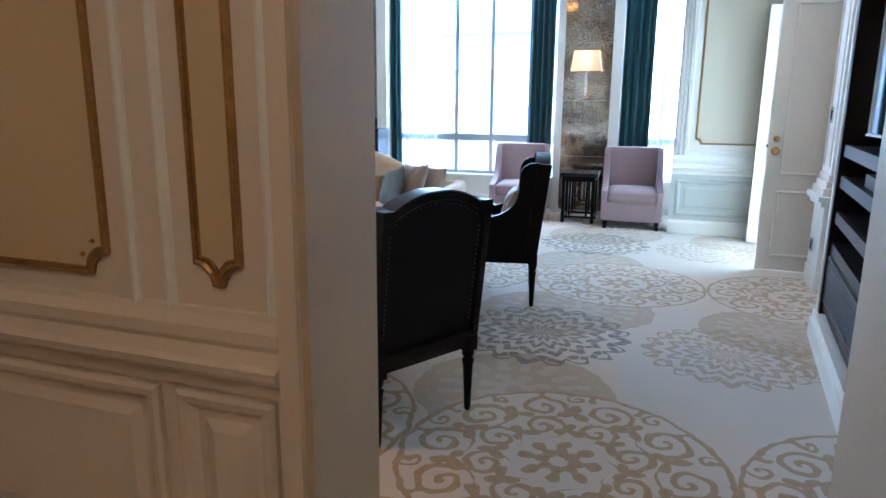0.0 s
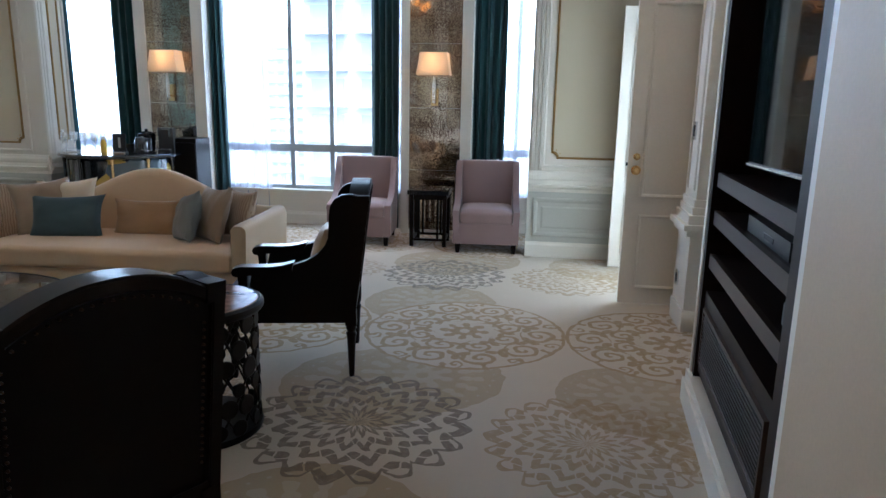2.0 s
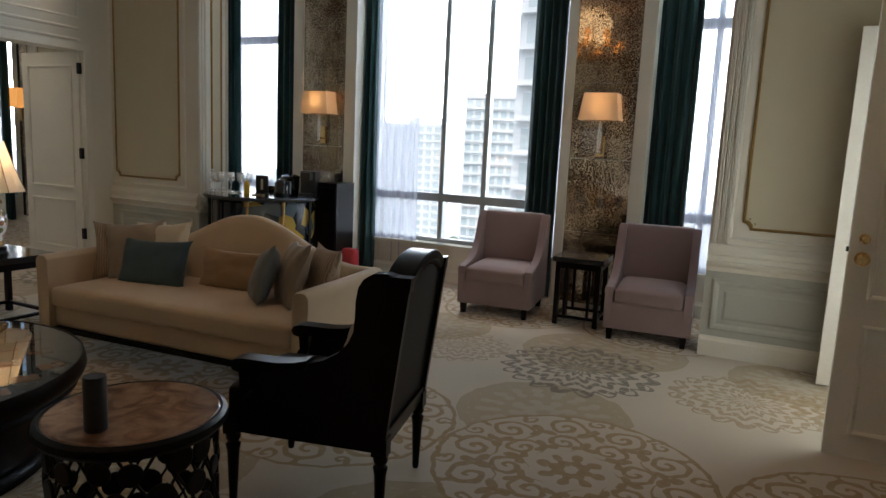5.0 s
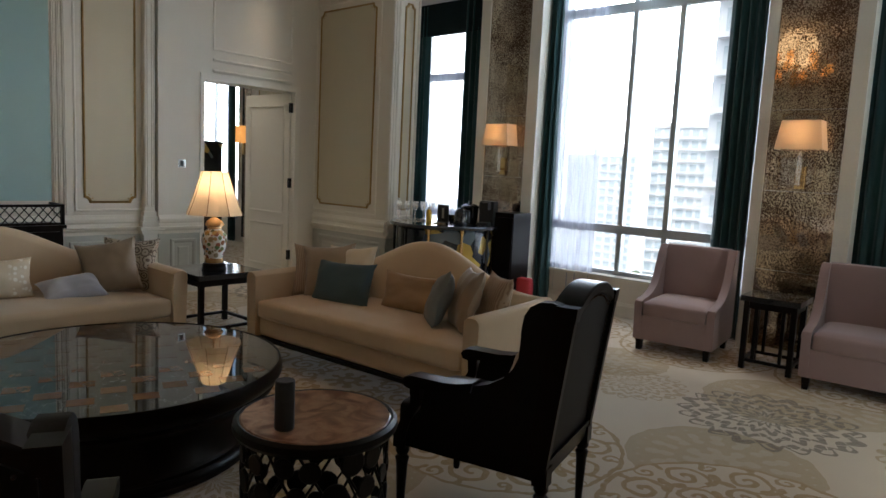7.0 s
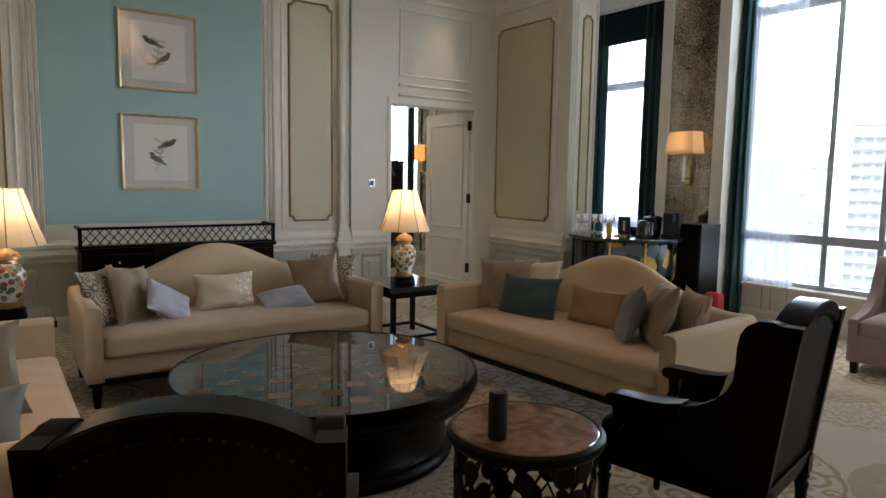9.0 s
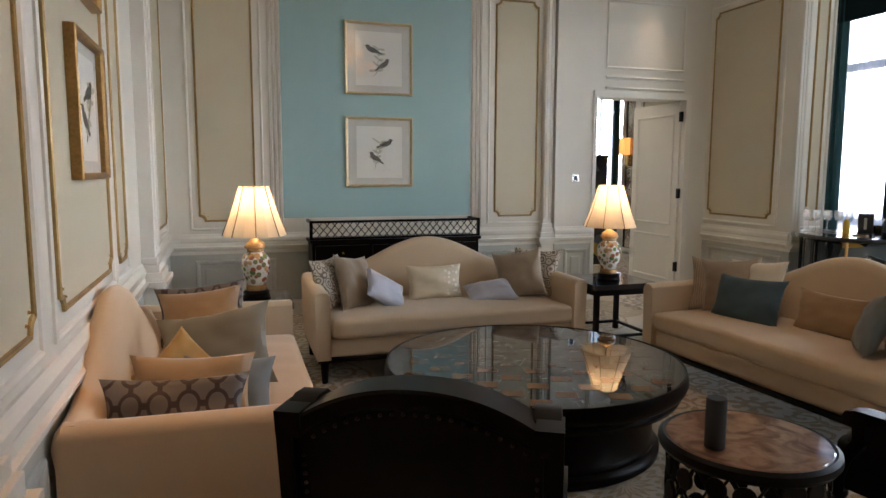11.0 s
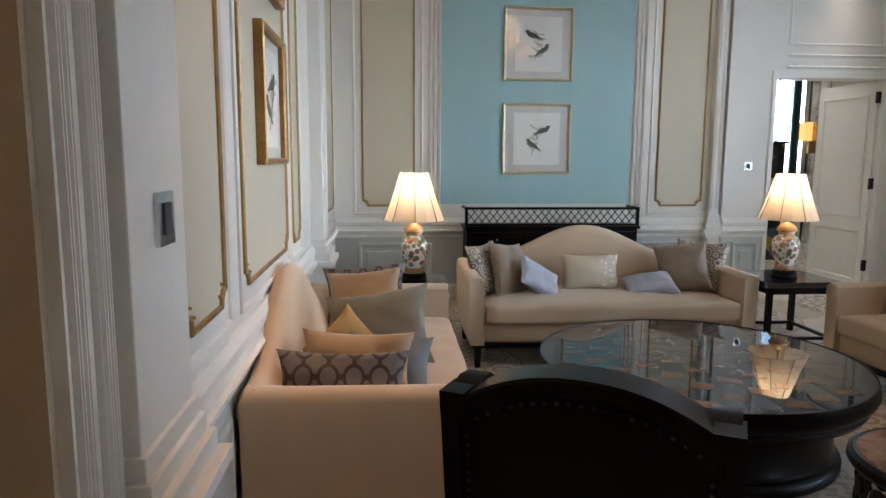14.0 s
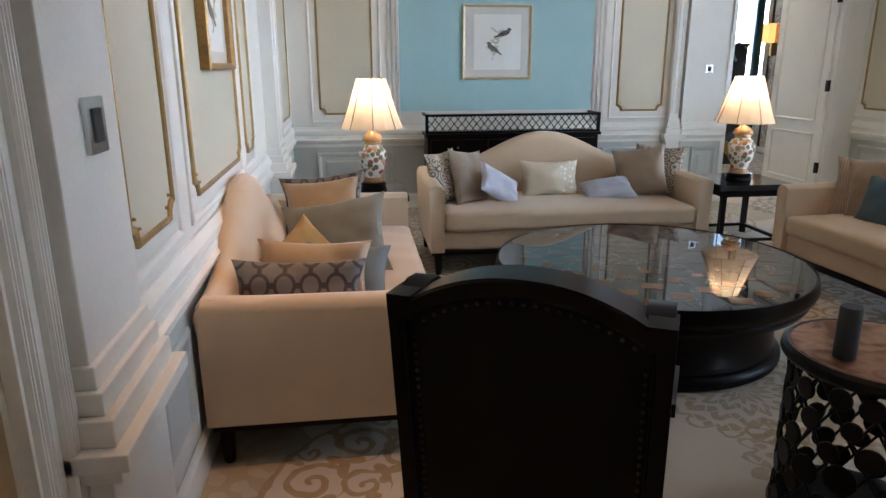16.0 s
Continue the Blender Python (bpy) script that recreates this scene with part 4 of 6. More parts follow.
# ---- doors ----
def door_leaf(name, label, width, height, hinge_x, hinge_y, rz, knob_side, mat, thick=0.045):
    """A panelled leaf hinged at the origin, running along +x."""
    d = thing(name, label, "door", hinge_x, hinge_y, 0.012, rz)
    part("leaf", boxed((0, width, -thick / 2, thick / 2, 0, height)), mat, d, bevel=0.003)
    for sgn in (1, -1):
        m = wall_axes((0, sgn * thick / 2, 0), (1, 0, 0), (0, sgn, 0))
        bm = bmesh.new()
        for z0, z1 in ((0.12, 0.69), (0.82, height - 0.14)):
            frame_ring(bm, m, 0.1, width - 0.1, z0, z1, SLIM_PROFILE)
        part("door_moulding", bm, mat, d)
    if knob_side:
        for sgn in (1, -1):
            bm = bmesh.new()
            for z, r in ((1.02, 0.03), (1.12, 0.02)):
                rod(bm, (width - 0.06, sgn * thick / 2, z), (width - 0.06, sgn * (thick / 2 + 0.012), z), r + 0.006, 16)
                rod(bm, (width - 0.06, sgn * (thick / 2 + 0.01), z), (width - 0.06, sgn * (thick / 2 + 0.04), z), r * 0.5, 12, r)
                rod(bm, (width - 0.06, sgn * (thick / 2 + 0.04), z), (width - 0.06, sgn * (thick / 2 + 0.055), z), r, 12, r * 0.6)
            part("knob", bm, brass, d, "polished brass knob and lock", smooth=True)
        part("latch", boxed((width - 0.001, width + 0.012, -0.01, 0.01, 1.05, 1.075)), black_plastic, d)
    return d


door_leaf("door_1", "white panelled door leaf standing open with brass knob", 0.66, 2.345, EAST, 6.33, 180, True, trim_white)
door_leaf("door_2", "white panelled door leaf standing open", 0.62, 2.345, EAST, 7.55, 180, False, trim_white)
wd = door_leaf("door_3", "white panelled door leaf standing open on dark hinges", 0.95, 2.33, DOORW - 0.06, 7.522, 181, False, trim_white)
for z in (0.31, 1.22, 2.15):
    part("hinge", boxed((-0.03, 0.01, -0.035, 0.03, z - 0.06, z + 0.06)), bronze_dark, wd, "dark bronze hinge")


# ---- furniture ----
def soft_box(bm, x0, x1, y0, y1, z0, z1, puff=0.0, n=8, seed=0):
    """An upholstered block: a gridded box with rounded edges and a slight swell and wrinkles."""
    bmesh.ops.create_cube(bm, size=2.0)
    bmesh.ops.subdivide_edges(bm, edges=bm.edges[:], cuts=n, use_grid_fill=True)
    cx, cy, cz = (x0 + x1) / 2, (y0 + y1) / 2, (z0 + z1) / 2
    hx, hy, hz = (x1 - x0) / 2, (y1 - y0) / 2, (z1 - z0) / 2
    r = min(hx, hy, hz) * 0.55
    for v in bm.verts:
        p = Vector((v.co.x * hx, v.co.y * hy, v.co.z * hz))
        q = Vector((max(-hx + r, min(hx - r, p.x)), max(-hy + r, min(hy - r, p.y)), max(-hz + r, min(hz - r, p.z))))
        d = p - q
        if d.length > 1e-6:
            p = q + d.normalized() * r
        p.z += puff * (1 - v.co.x ** 4) * (1 - v.co.y ** 4) * (1 if v.co.z > 0 else 0)
        w = noise.noise(Vector((p.x * 6 + seed, p.y * 6, p.z * 6))) * 0.006
        v.co = Vector((cx, cy, cz)) + p + d * w * 8
    return bm


def sofa(label, width, depth, x, y, rz, hump=0.27, arm=0.665):
    """Camel-back sofa facing -y, its feet on the floor."""
    s = thing("sofa", label, "sofa", x, y, 0, rz, "sofas round the low table")
    w, d = width / 2, depth / 2
    part("base", soft_box(bmesh.new(), -w + 0.09, w - 0.09, -d + 0.03, d - 0.03, 0.175, 0.335, 0, 6), ivory_cloth, s, smooth=True)
    bm = soft_box(bmesh.new(), -w + 0.115, w - 0.115, -d - 0.005, d - 0.13, 0.322, 0.462, 0.018, 30, 3)
    for v in bm.verts:
        if v.co.z > 0.44:
            pull = noise.noise(Vector((v.co.x * 7, v.co.y * 2.2, 1.7 + x)))
            v.co.z += 0.012 * max(0.0, pull) * min(1.0, (d - v.co.y) * 3) - 0.004 * noise.noise(Vector((v.co.x * 16, v.co.y * 5, x)))
    part("seat_cushion", bm, ivory_cloth, s, "loose seat cushion with soft wrinkles", smooth=True)
    bm = bmesh.new()
    n = 48
    rows = []
    for i in range(n + 1):
        t = -1 + 2 * i / n
        rise = 0.5 + 0.5 * math.cos(math.pi * min(1, abs(t) / 0.9))
        top = arm + 0.012 + hump * rise ** 1.15
        lean = 0.05 * (top - 0.5)
        ring = []
        for yy, zz in ((d - 0.19, 0.3), (d - 0.165, 0.55), (d - 0.125 + lean, top - 0.07), (d - 0.105 + lean, top - 0.022), (d - 0.075 + lean, top - 0.002), (d - 0.045 + lean, top - 0.004), (d - 0.015 + lean, top - 0.03), (d - 0.004 + lean, top - 0.08), (d - 0.01, 0.5), (d - 0.02, 0.18)):
            ring.append(bm.verts.new((t * (w - 0.03), yy, zz)))
        rows.append(ring)
    for a, b in zip(rows, rows[1:]):
        for k in range(len(a) - 1):
            bm.faces.new((a[k], a[k + 1], b[k + 1], b[k]))
        bm.faces.new((a[-1], a[0], b[0], b[-1]))
    bm.faces.new(rows[0])
    bm.faces.new(list(reversed(rows[-1])))
    part("backrest", bm, ivory_cloth, s, "arched camel backrest", smooth=True)
    for sgn in (-1, 1):
        bm = bmesh.new()
        sections = []
        for yy, top, thick in ((-d + 0.004, arm - 0.02, 0.10), (-d + 0.0, arm - 0.006, 0.108), (-d + 0.012, arm, 0.11), (-d + 0.35, arm + 0.002, 0.11), (d - 0.2, arm + 0.006, 0.11), (d - 0.03, arm + 0.012, 0.115), (d - 0.012, arm - 0.01, 0.11)):
            out, ring = w, []
            for px, pz in ((out - 0.012, 0.18), (out - 0.006, 0.42), (out, top - 0.045), (out - 0.006, top - 0.02), (out - 0.024, top - 0.004), (out - thick / 2, top), (out - thick + 0.024, top - 0.006), (out - thick + 0.004, top - 0.028), (out - thick + 0.002, 0.42), (out - thick, 0.18)):
                ring.append(bm.verts.new((sgn * px, yy, pz)))
            sections.append(ring)
        for a, b in zip(sections, sections[1:]):
            for k in range(len(a)):
                j = (k + 1) % len(a)
                bm.faces.new((a[k], a[j], b[j], b[k]))
        bm.faces.new(sections[0])
        bm.faces.new(list(reversed(sections[-1])))
        part("arm", bm, ivory_cloth, s, smooth=True)
    for px in (-w + 0.07, w - 0.07):
        for py in (-d + 0.07, d - 0.07):
            part("foot", lathe(bmesh.new(), [(0.018, 0), (0.022, 0.01), (0.034, 0.19)], 12, px, py), dark_wood, s)
    part("plinth", boxed((-w + 0.018, w - 0.018, -d + 0.02, d - 0.03, 0.155, 0.184)), dark_wood, s)
    return s


sofa("ivory camel-back sofa against the blue wall console", 2.10, 0.92, -4.10, 3.83, 90)
sofa("ivory camel-back sofa with its back to the windows", 2.115, 0.90, -2.359, 5.732, 3.66)
sofa("ivory camel-back sofa along the panelled wall", 2.10, 0.93, -2.45, 2.145, 180, 0.285)


def cushion(label, w, h, t, mat, m, name="cushion"):
    """A plump square pillow in the xz plane with pinched corners."""
    bm = bmesh.new()
    n = 20
    faces = {}
    for side in (1, -1):
        for i in range(n + 1):
            for j in range(n + 1):
                u, v = -1 + 2 * i / n, -1 + 2 * j / n
                edge = max(0.0, (1 - abs(u) ** 2.6)) * max(0.0, (1 - abs(v) ** 2.6))
                px = u * w / 2 * (1 - 0.13 * (1 - v * v) * abs(u) ** 4)
                pz = v * h / 2 * (1 - 0.13 * (1 - u * u) * abs(v) ** 4)
                sag = noise.noise(Vector((u * 1.7 + w * 9, v * 1.7, side * 2 + h * 7))) * 0.016 + noise.noise(Vector((u * 4 + h * 31, v * 4, side * 3 + w * 17))) * 0.006
                key = (i, j) if (i in (0, n) or j in (0, n)) else (i, j, side)
                if key not in faces:
                    faces[key] = bm.verts.new((px, side * t / 2 * edge ** 0.55 + sag, pz))
    for side in (1, -1):
        def at(i, j):
            return faces[(i, j) if (i in (0, n) or j in (0, n)) else (i, j, side)]
        for i in range(n):
            for j in range(n):
                q = [at(i, j), at(i + 1, j), at(i + 1, j + 1), at(i, j + 1)]
                bm.faces.new(q if side < 0 else list(reversed(q)))
    ob = part(name, bm, mat, smooth=True)
    ob.matrix_basis = m
    return tagged(ob, label, "cushion", "sofa cushions")


def on_sofa(sx, sy, rz, lx, ly, lz, lean, turn, roll=0.0):
    return pose(sx, sy, 0, 0, 0, rz) @ pose(lx, ly, lz, 0, 0, turn) @ pose(0, 0, 0, lean, roll, 0)


WS, NS = (-4.10, 3.83, 90), (-2.359, 5.732, 3.66)
# on the sofa before the blue wall
cushion("square scroll-printed brown and cream cushion", 0.43, 0.42, 0.13, scroll_cloth, on_sofa(*WS, -0.864, 0.03, 0.645, -18, 52))
cushion("square taupe silk cushion", 0.40, 0.44, 0.14, taupe_cloth, on_sofa(*WS, -0.69, 0.0, 0.645, -20, 42, 8))
cushion("small pale lilac satin cushion leaning askew", 0.40, 0.27, 0.11, lilac_cloth, on_sofa(*WS, -0.473, -0.10, 0.585, -38, 22, 30))
cushion("oblong cream silk cushion with a damask end", 0.48, 0.30, 0.13, damask_cloth, on_sofa(*WS, -0.024, 0.10, 0.60, -16, 0))
cushion("small pale lilac satin cushion lying flat", 0.41, 0.29, 0.12, lilac_cloth, on_sofa(*WS, 0.403, -0.05, 0.525, -66, -8, -8))
cushion("square taupe silk cushion", 0.42, 0.42, 0.15, taupe_cloth, on_sofa(*WS, 0.69, 0.02, 0.645, -20, -26, -10))
cushion("square scroll-printed brown and cream cushion", 0.42, 0.42, 0.13, scroll_cloth, on_sofa(*WS, 0.87, 0.09, 0.645, -14, -42))
# on the sofa by the windows
cushion("square wave-printed tan cushion", 0.42, 0.42, 0.13, wave_cloth, on_sofa(*NS, -0.83, 0.06, 0.65, -18, 40))
cushion("square taupe silk cushion", 0.42, 0.42, 0.13, taupe_cloth, on_sofa(*NS, -0.70, 0.05, 0.665, -18, 36, -6))
cushion("square cream silk cushion", 0.46, 0.40, 0.12, cream_cloth, on_sofa(*NS, -0.57, 0.14, 0.675, -16, 8, -4))
cushion("oblong teal silk cushion", 0.56, 0.35, 0.15, teal_cloth, on_sofa(*NS, -0.467, -0.03, 0.605, -20, 6, -2))
cushion("oblong tan silk cushion", 0.53, 0.29, 0.12, tan_cloth, on_sofa(*NS, 0.075, 0.11, 0.595, -14, 0))
cushion("square grey-blue satin cushion", 0.41, 0.38, 0.14, grey_blue_cloth, on_sofa(*NS, 0.47, -0.06, 0.635, -18, -50, -12))
cushion("square taupe silk cushion", 0.43, 0.43, 0.14, taupe_cloth, on_sofa(*NS, 0.64, 0.0, 0.655, -18, -42, -4))
cushion("square wave-printed tan cushion", 0.38, 0.38, 0.13, wave_cloth, on_sofa(*NS, 0.79, 0.10, 0.65, -16, -36))


# on the sofa along the panelled wall
def on_seat(x, y, z, lean, turn, roll=0.0):
    return pose(x, y, z, 0, 0, turn) @ pose(0, 0, 0, lean, roll, 0)


cushion("tan silk cushion with trellis-printed ends", 0.46, 0.36, 0.15, tan_cloth, on_seat(-3.06, 2.075, 0.655, -26, 84, -6))
cushion("trellis-printed cushion behind a tan one", 0.52, 0.36, 0.12, trellis_cloth, on_seat(-3.17, 2.075, 0.665, -22, 84, -6))
cushion("square grey-green velvet cushion", 0.54, 0.42, 0.15, green_grey_cloth, on_seat(-2.36, 2.165, 0.645, -32, 80, -10))
cushion("square mustard silk cushion tilted on its corner", 0.31, 0.31, 0.11, mustard_cloth, on_seat(-2.14, 2.03, 0.605, -32, 80, 45))
cushion("oblong tan silk cushion", 0.48, 0.32, 0.13, tan_cloth, on_seat(-1.84, 2.085, 0.615, -24, 88, 2))
cushion("slate blue velvet cushion", 0.38, 0.30, 0.10, grey_blue_cloth, on_seat(-1.97, 2.22, 0.57, -26, 88, 4))
cushion("oblong trellis-printed brown and silver cushion", 0.53, 0.29, 0.13, trellis_cloth, on_seat(-1.64, 2.035, 0.605, -24, 88, 1))


def wing_chair(label, x, y, rz, pad):
    """Dark leather wing chair facing -y, its back leaning a little."""
    c = thing("wing_chair", label, "chair", x, y, 0, rz, "wing chairs")

    def leaning(bm):
        for v in bm.verts:
            v.co.y += 0.085 * (v.co.z - 0.33) / 0.7
        return bm

    half = 0.292
    part("seat", soft_box(bmesh.new(), -0.245, 0.245, -0.35, 0.28, 0.37, 0.49, 0.02, 10), black_leather, c, smooth=True)
    part("seat_frame", boxed((-half + 0.004, half - 0.004, -0.335, 0.335, 0.315, 0.385)), dark_wood, c, bevel=0.008)
    k = half - 0.03
    crest = [(-k + 2 * k * i / 20, 0.984 + 0.082 * (1 - abs(2 * i / 20 - 1) ** 2.2)) for i in range(21)]
    part("backrest", leaning(prism(bmesh.new(), [(-k, 0.36), *[(px, pz - 0.012) for px, pz in crest], (k, 0.36)], 0.255, 0.325, "y")), black_leather, c, bevel=0.012, smooth=True)
    bm = bmesh.new()
    outer = [(-k, 0.34), *crest, (k, 0.34)]
    inner = [(-k + 0.008, 0.39), *[(px * (k - 0.008) / k, pz - 0.045) for px, pz in crest], (k - 0.008, 0.39)]
    rings = [[bm.verts.new((px, yy, pz)) for px, pz in path] for path, yy in ((outer, 0.235), (outer, 0.334), ([(px * 0.985, pz - 0.006) for px, pz in outer], 0.342), ([(px * 1.02, pz + 0.008) for px, pz in inner], 0.342), (inner, 0.33))]
    n = len(outer)
    for a, b in zip(rings, rings[1:]):
        for i in range(n):
            j = (i + 1) % n
            bm.faces.new((a[i], a[j], b[j], b[i]))
    part("back_frame", leaning(bm), dark_wood, c, "polished dark wood back frame", smooth=True)
    bm = bmesh.new()
    ends = k - 0.018
    path = [(px * ends / k, pz - 0.056) for px, pz in crest[1:-1]]
    path = [(-ends, 0.46 + 0.0215 * i) for i in range(21)] + path + [(ends, 0.90 - 0.0215 * i) for i in range(21)]
    for px, pz in path:
        rod(bm, (px, 0.322, pz), (px, 0.333, pz), 0.0055, 6, 0.003)
    tagged(part("nailhead", leaning(bm), nail_bronze, c, "row of dark bronze nailheads"), kind="stuff")
    wing = [(0.32, 0.33), (0.32, 0.99), (0.30, 1.0), (0.25, 1.012), (0.20, 1.008), (0.165, 0.985), (0.148, 0.95), (0.146, 0.90), (0.152, 0.84), (0.155, 0.78), (0.14, 0.735), (0.105, 0.69), (0.05, 0.655), (-0.02, 0.632), (-0.10, 0.62), (-0.22, 0.605), (-0.225, 0.56), (-0.23, 0.49), (-0.27, 0.43), (-0.31, 0.39), (-0.315, 0.33)]
    rest = [(0.03, 0.652), (-0.03, 0.636), (-0.10, 0.628), (-0.25, 0.628), (-0.285, 0.618), (-0.295, 0.598), (-0.285, 0.578), (-0.26, 0.571), (-0.22, 0.580), (-0.10, 0.592), (0.02, 0.61)]
    for sgn in (-1, 1):
        part("wing", leaning(prism(bmesh.new(), wing, *sorted((sgn * 0.232, sgn * (half - 0.004))), "x")), black_leather, c, bevel=0.016, smooth=True)
        part("armrest", prism(bmesh.new(), rest, *sorted((sgn * 0.226, sgn * (half + 0.012))), "x"), dark_wood, c, "polished dark wood armrest", bevel=0.011, smooth=True)
        part("arm_post", prism(bmesh.new(), [(-0.335, 0.33), (-0.285, 0.33), (-0.255, 0.43), (-0.215, 0.50), (-0.215, 0.585), (-0.265, 0.585), (-0.258, 0.51), (-0.30, 0.44)], *sorted((sgn * 0.24, sgn * (half + 0.001))), "x"), dark_wood, c, bevel=0.006)
        part("crest_ear", leaning(boxed((sgn * 0.2785 - 0.0165, sgn * 0.2785 + 0.0165, 0.262, 0.346, 0.36, 0.95), (sgn * 0.267 - 0.028, sgn * 0.267 + 0.028, 0.26, 0.348, 0.95, 1.004))), dark_wood, c, "dark wood upright with a block top", bevel=0.009)
    for px in (-0.262, 0.262):
        for py, r in ((-0.305, 0.024), (0.325, 0.023)):
            bm = boxed((px - 0.03, px + 0.03, py - 0.03, py + 0.03, 0.30, 0.375))
            lathe(bm, [(r * 0.55, 0), (r * 0.72, 0.02), (r * 0.7, 0.03), (r * 1.05, 0.22), (r * 1.3, 0.25), (r * 0.9, 0.262), (r * 1.3, 0.28), (r * 1.2, 0.302)], 12, px, py)
            part("leg", bm, dark_wood, c, smooth=True)
    if pad:
        cushion("small tan scatter cushion on a wing chair", 0.38, 0.34, 0.12, tan_cloth, pose(x, y, 0, 0, 0, rz) @ pose(0, 0.16, 0.655, -16, 0, 0))
    return c


wing_chair("black leather wing chair with dark wood frame and nailheads", -0.696, 2.787, -118.7, False)
wing_chair("black leather wing chair facing the low table", -0.704, 4.757, -77.7, True)


def slipper_chair(label, x, y, rz):
    """Mauve easy chair with swooping arms, facing -y."""
    c = thing("armchair", label, "chair", x, y, 0, rz, "mauve armchairs")
    part("base", boxed((-0.325, 0.325, -0.335, 0.35, 0.095, 0.31)), mauve_cloth, c, bevel=0.018, smooth=True)
    part("seat_cushion", soft_box(bmesh.new(), -0.272, 0.272, -0.355, 0.28, 0.295, 0.435, 0.022, 12), mauve_cloth, c, smooth=True)
    bm = prism(bmesh.new(), [(0.19, 0.33), (0.265, 0.86), (0.285, 0.895), (0.325, 0.905), (0.37, 0.895), (0.385, 0.86), (0.355, 0.3)], -0.262, 0.262, "x")
    for v in bm.verts:
        v.co.x *= 1 + 0.14 * max(0.0, v.co.z - 0.4)
    part("backrest", bm, mauve_cloth, c, bevel=0.014, smooth=True)
    side = [(-0.335, 0.10), (-0.35, 0.40), (-0.335, 0.432), (-0.29, 0.445), (-0.18, 0.455), (-0.06, 0.485), (0.04, 0.545), (0.12, 0.645), (0.18, 0.77), (0.22, 0.85), (0.27, 0.895), (0.375, 0.89), (0.355, 0.10)]
    for sgn in (-1, 1):
        part("arm", prism(bmesh.new(), side, *sorted((sgn * 0.274, sgn * 0.336)), "x"), mauve_cloth, c, bevel=0.016, smooth=True)
        rod_bm = bmesh.new()
        for p, q in zip(side[1:-2], side[2:-1]):
            rod(rod_bm, (sgn * 0.337, p[0], p[1] - 0.014), (sgn * 0.337, q[0], q[1] - 0.014), 0.004, 6)
        part("piping", rod_bm, mauve_cloth, c)
    for px in (-0.285, 0.285):
        for py in (-0.3, 0.3):
            part("foot", prism(bmesh.new(), [(px - 0.02, 0), (px + 0.02, 0), (px + 0.028, 0.1), (px - 0.028, 0.1)], py - 0.025, py + 0.025, "y"), dark_wood, c, bevel=0.003)
    return c


slipper_chair("mauve upholstered armchair with sloping arms beside a wall", 0.115, 8.20, 4)
slipper_chair("mauve upholstered armchair with sloping arms below the window", -1.25, 8.30, 6)


def low_table():
    t = thing("coffee_table", "large round black marble table with tan inlays", "table", -2.42, 3.84, 0, -22)
    part("tabletop", lathe(bmesh.new(), [(0.80, 0.395), (0.812, 0.41), (0.812, 0.452), (0.808, 0.4525)], 96), black_marble, t, "polished black marble with pale veins", smooth=False)
    part("rim", lathe(bmesh.new(), [(0.76, 0.31), (0.79, 0.315), (0.80, 0.335), (0.79, 0.35), (0.805, 0.36), (0.822, 0.375), (0.832, 0.40), (0.828, 0.43), (0.82, 0.455), (0.814, 0.4565), (0.811, 0.452), (0.80, 0.36)], 96), dark_wood, t, "moulded dark wood rim", smooth=True)
    part("drum_base", lathe(bmesh.new(), [(0.66, 0.05), (0.668, 0.08), (0.655, 0.10), (0.655, 0.27), (0.67, 0.285), (0.70, 0.30), (0.75, 0.31), (0.77, 0.315)], 64), dark_wood, t, "dark wood drum base", smooth=True)
    part("plinth", lathe(bmesh.new(), [(0.68, 0.0), (0.695, 0.012), (0.695, 0.035), (0.675, 0.045), (0.665, 0.06)], 64), dark_wood, t, smooth=True)
    me = None
    for j in range(-6, 7):
        for i in range(-4, 5):
            px, py = j * 0.122, i * 0.25 + (0.125 if j % 2 else 0)
            if math.hypot(px, py) > 0.735:
                continue
            if me is None:
                ob = part("inlay", boxed((-0.042, 0.042, -0.052, 0.052, -0.002, 0.0008)), tan_marble, t, "tan marble inlay tile")
                me = ob.data
            else:
                ob = new("inlay", me)
                ob.parent = t
            ob.matrix_basis = pose(px, py, 0.4525, 0, 0, 0)
    return t


low_table()


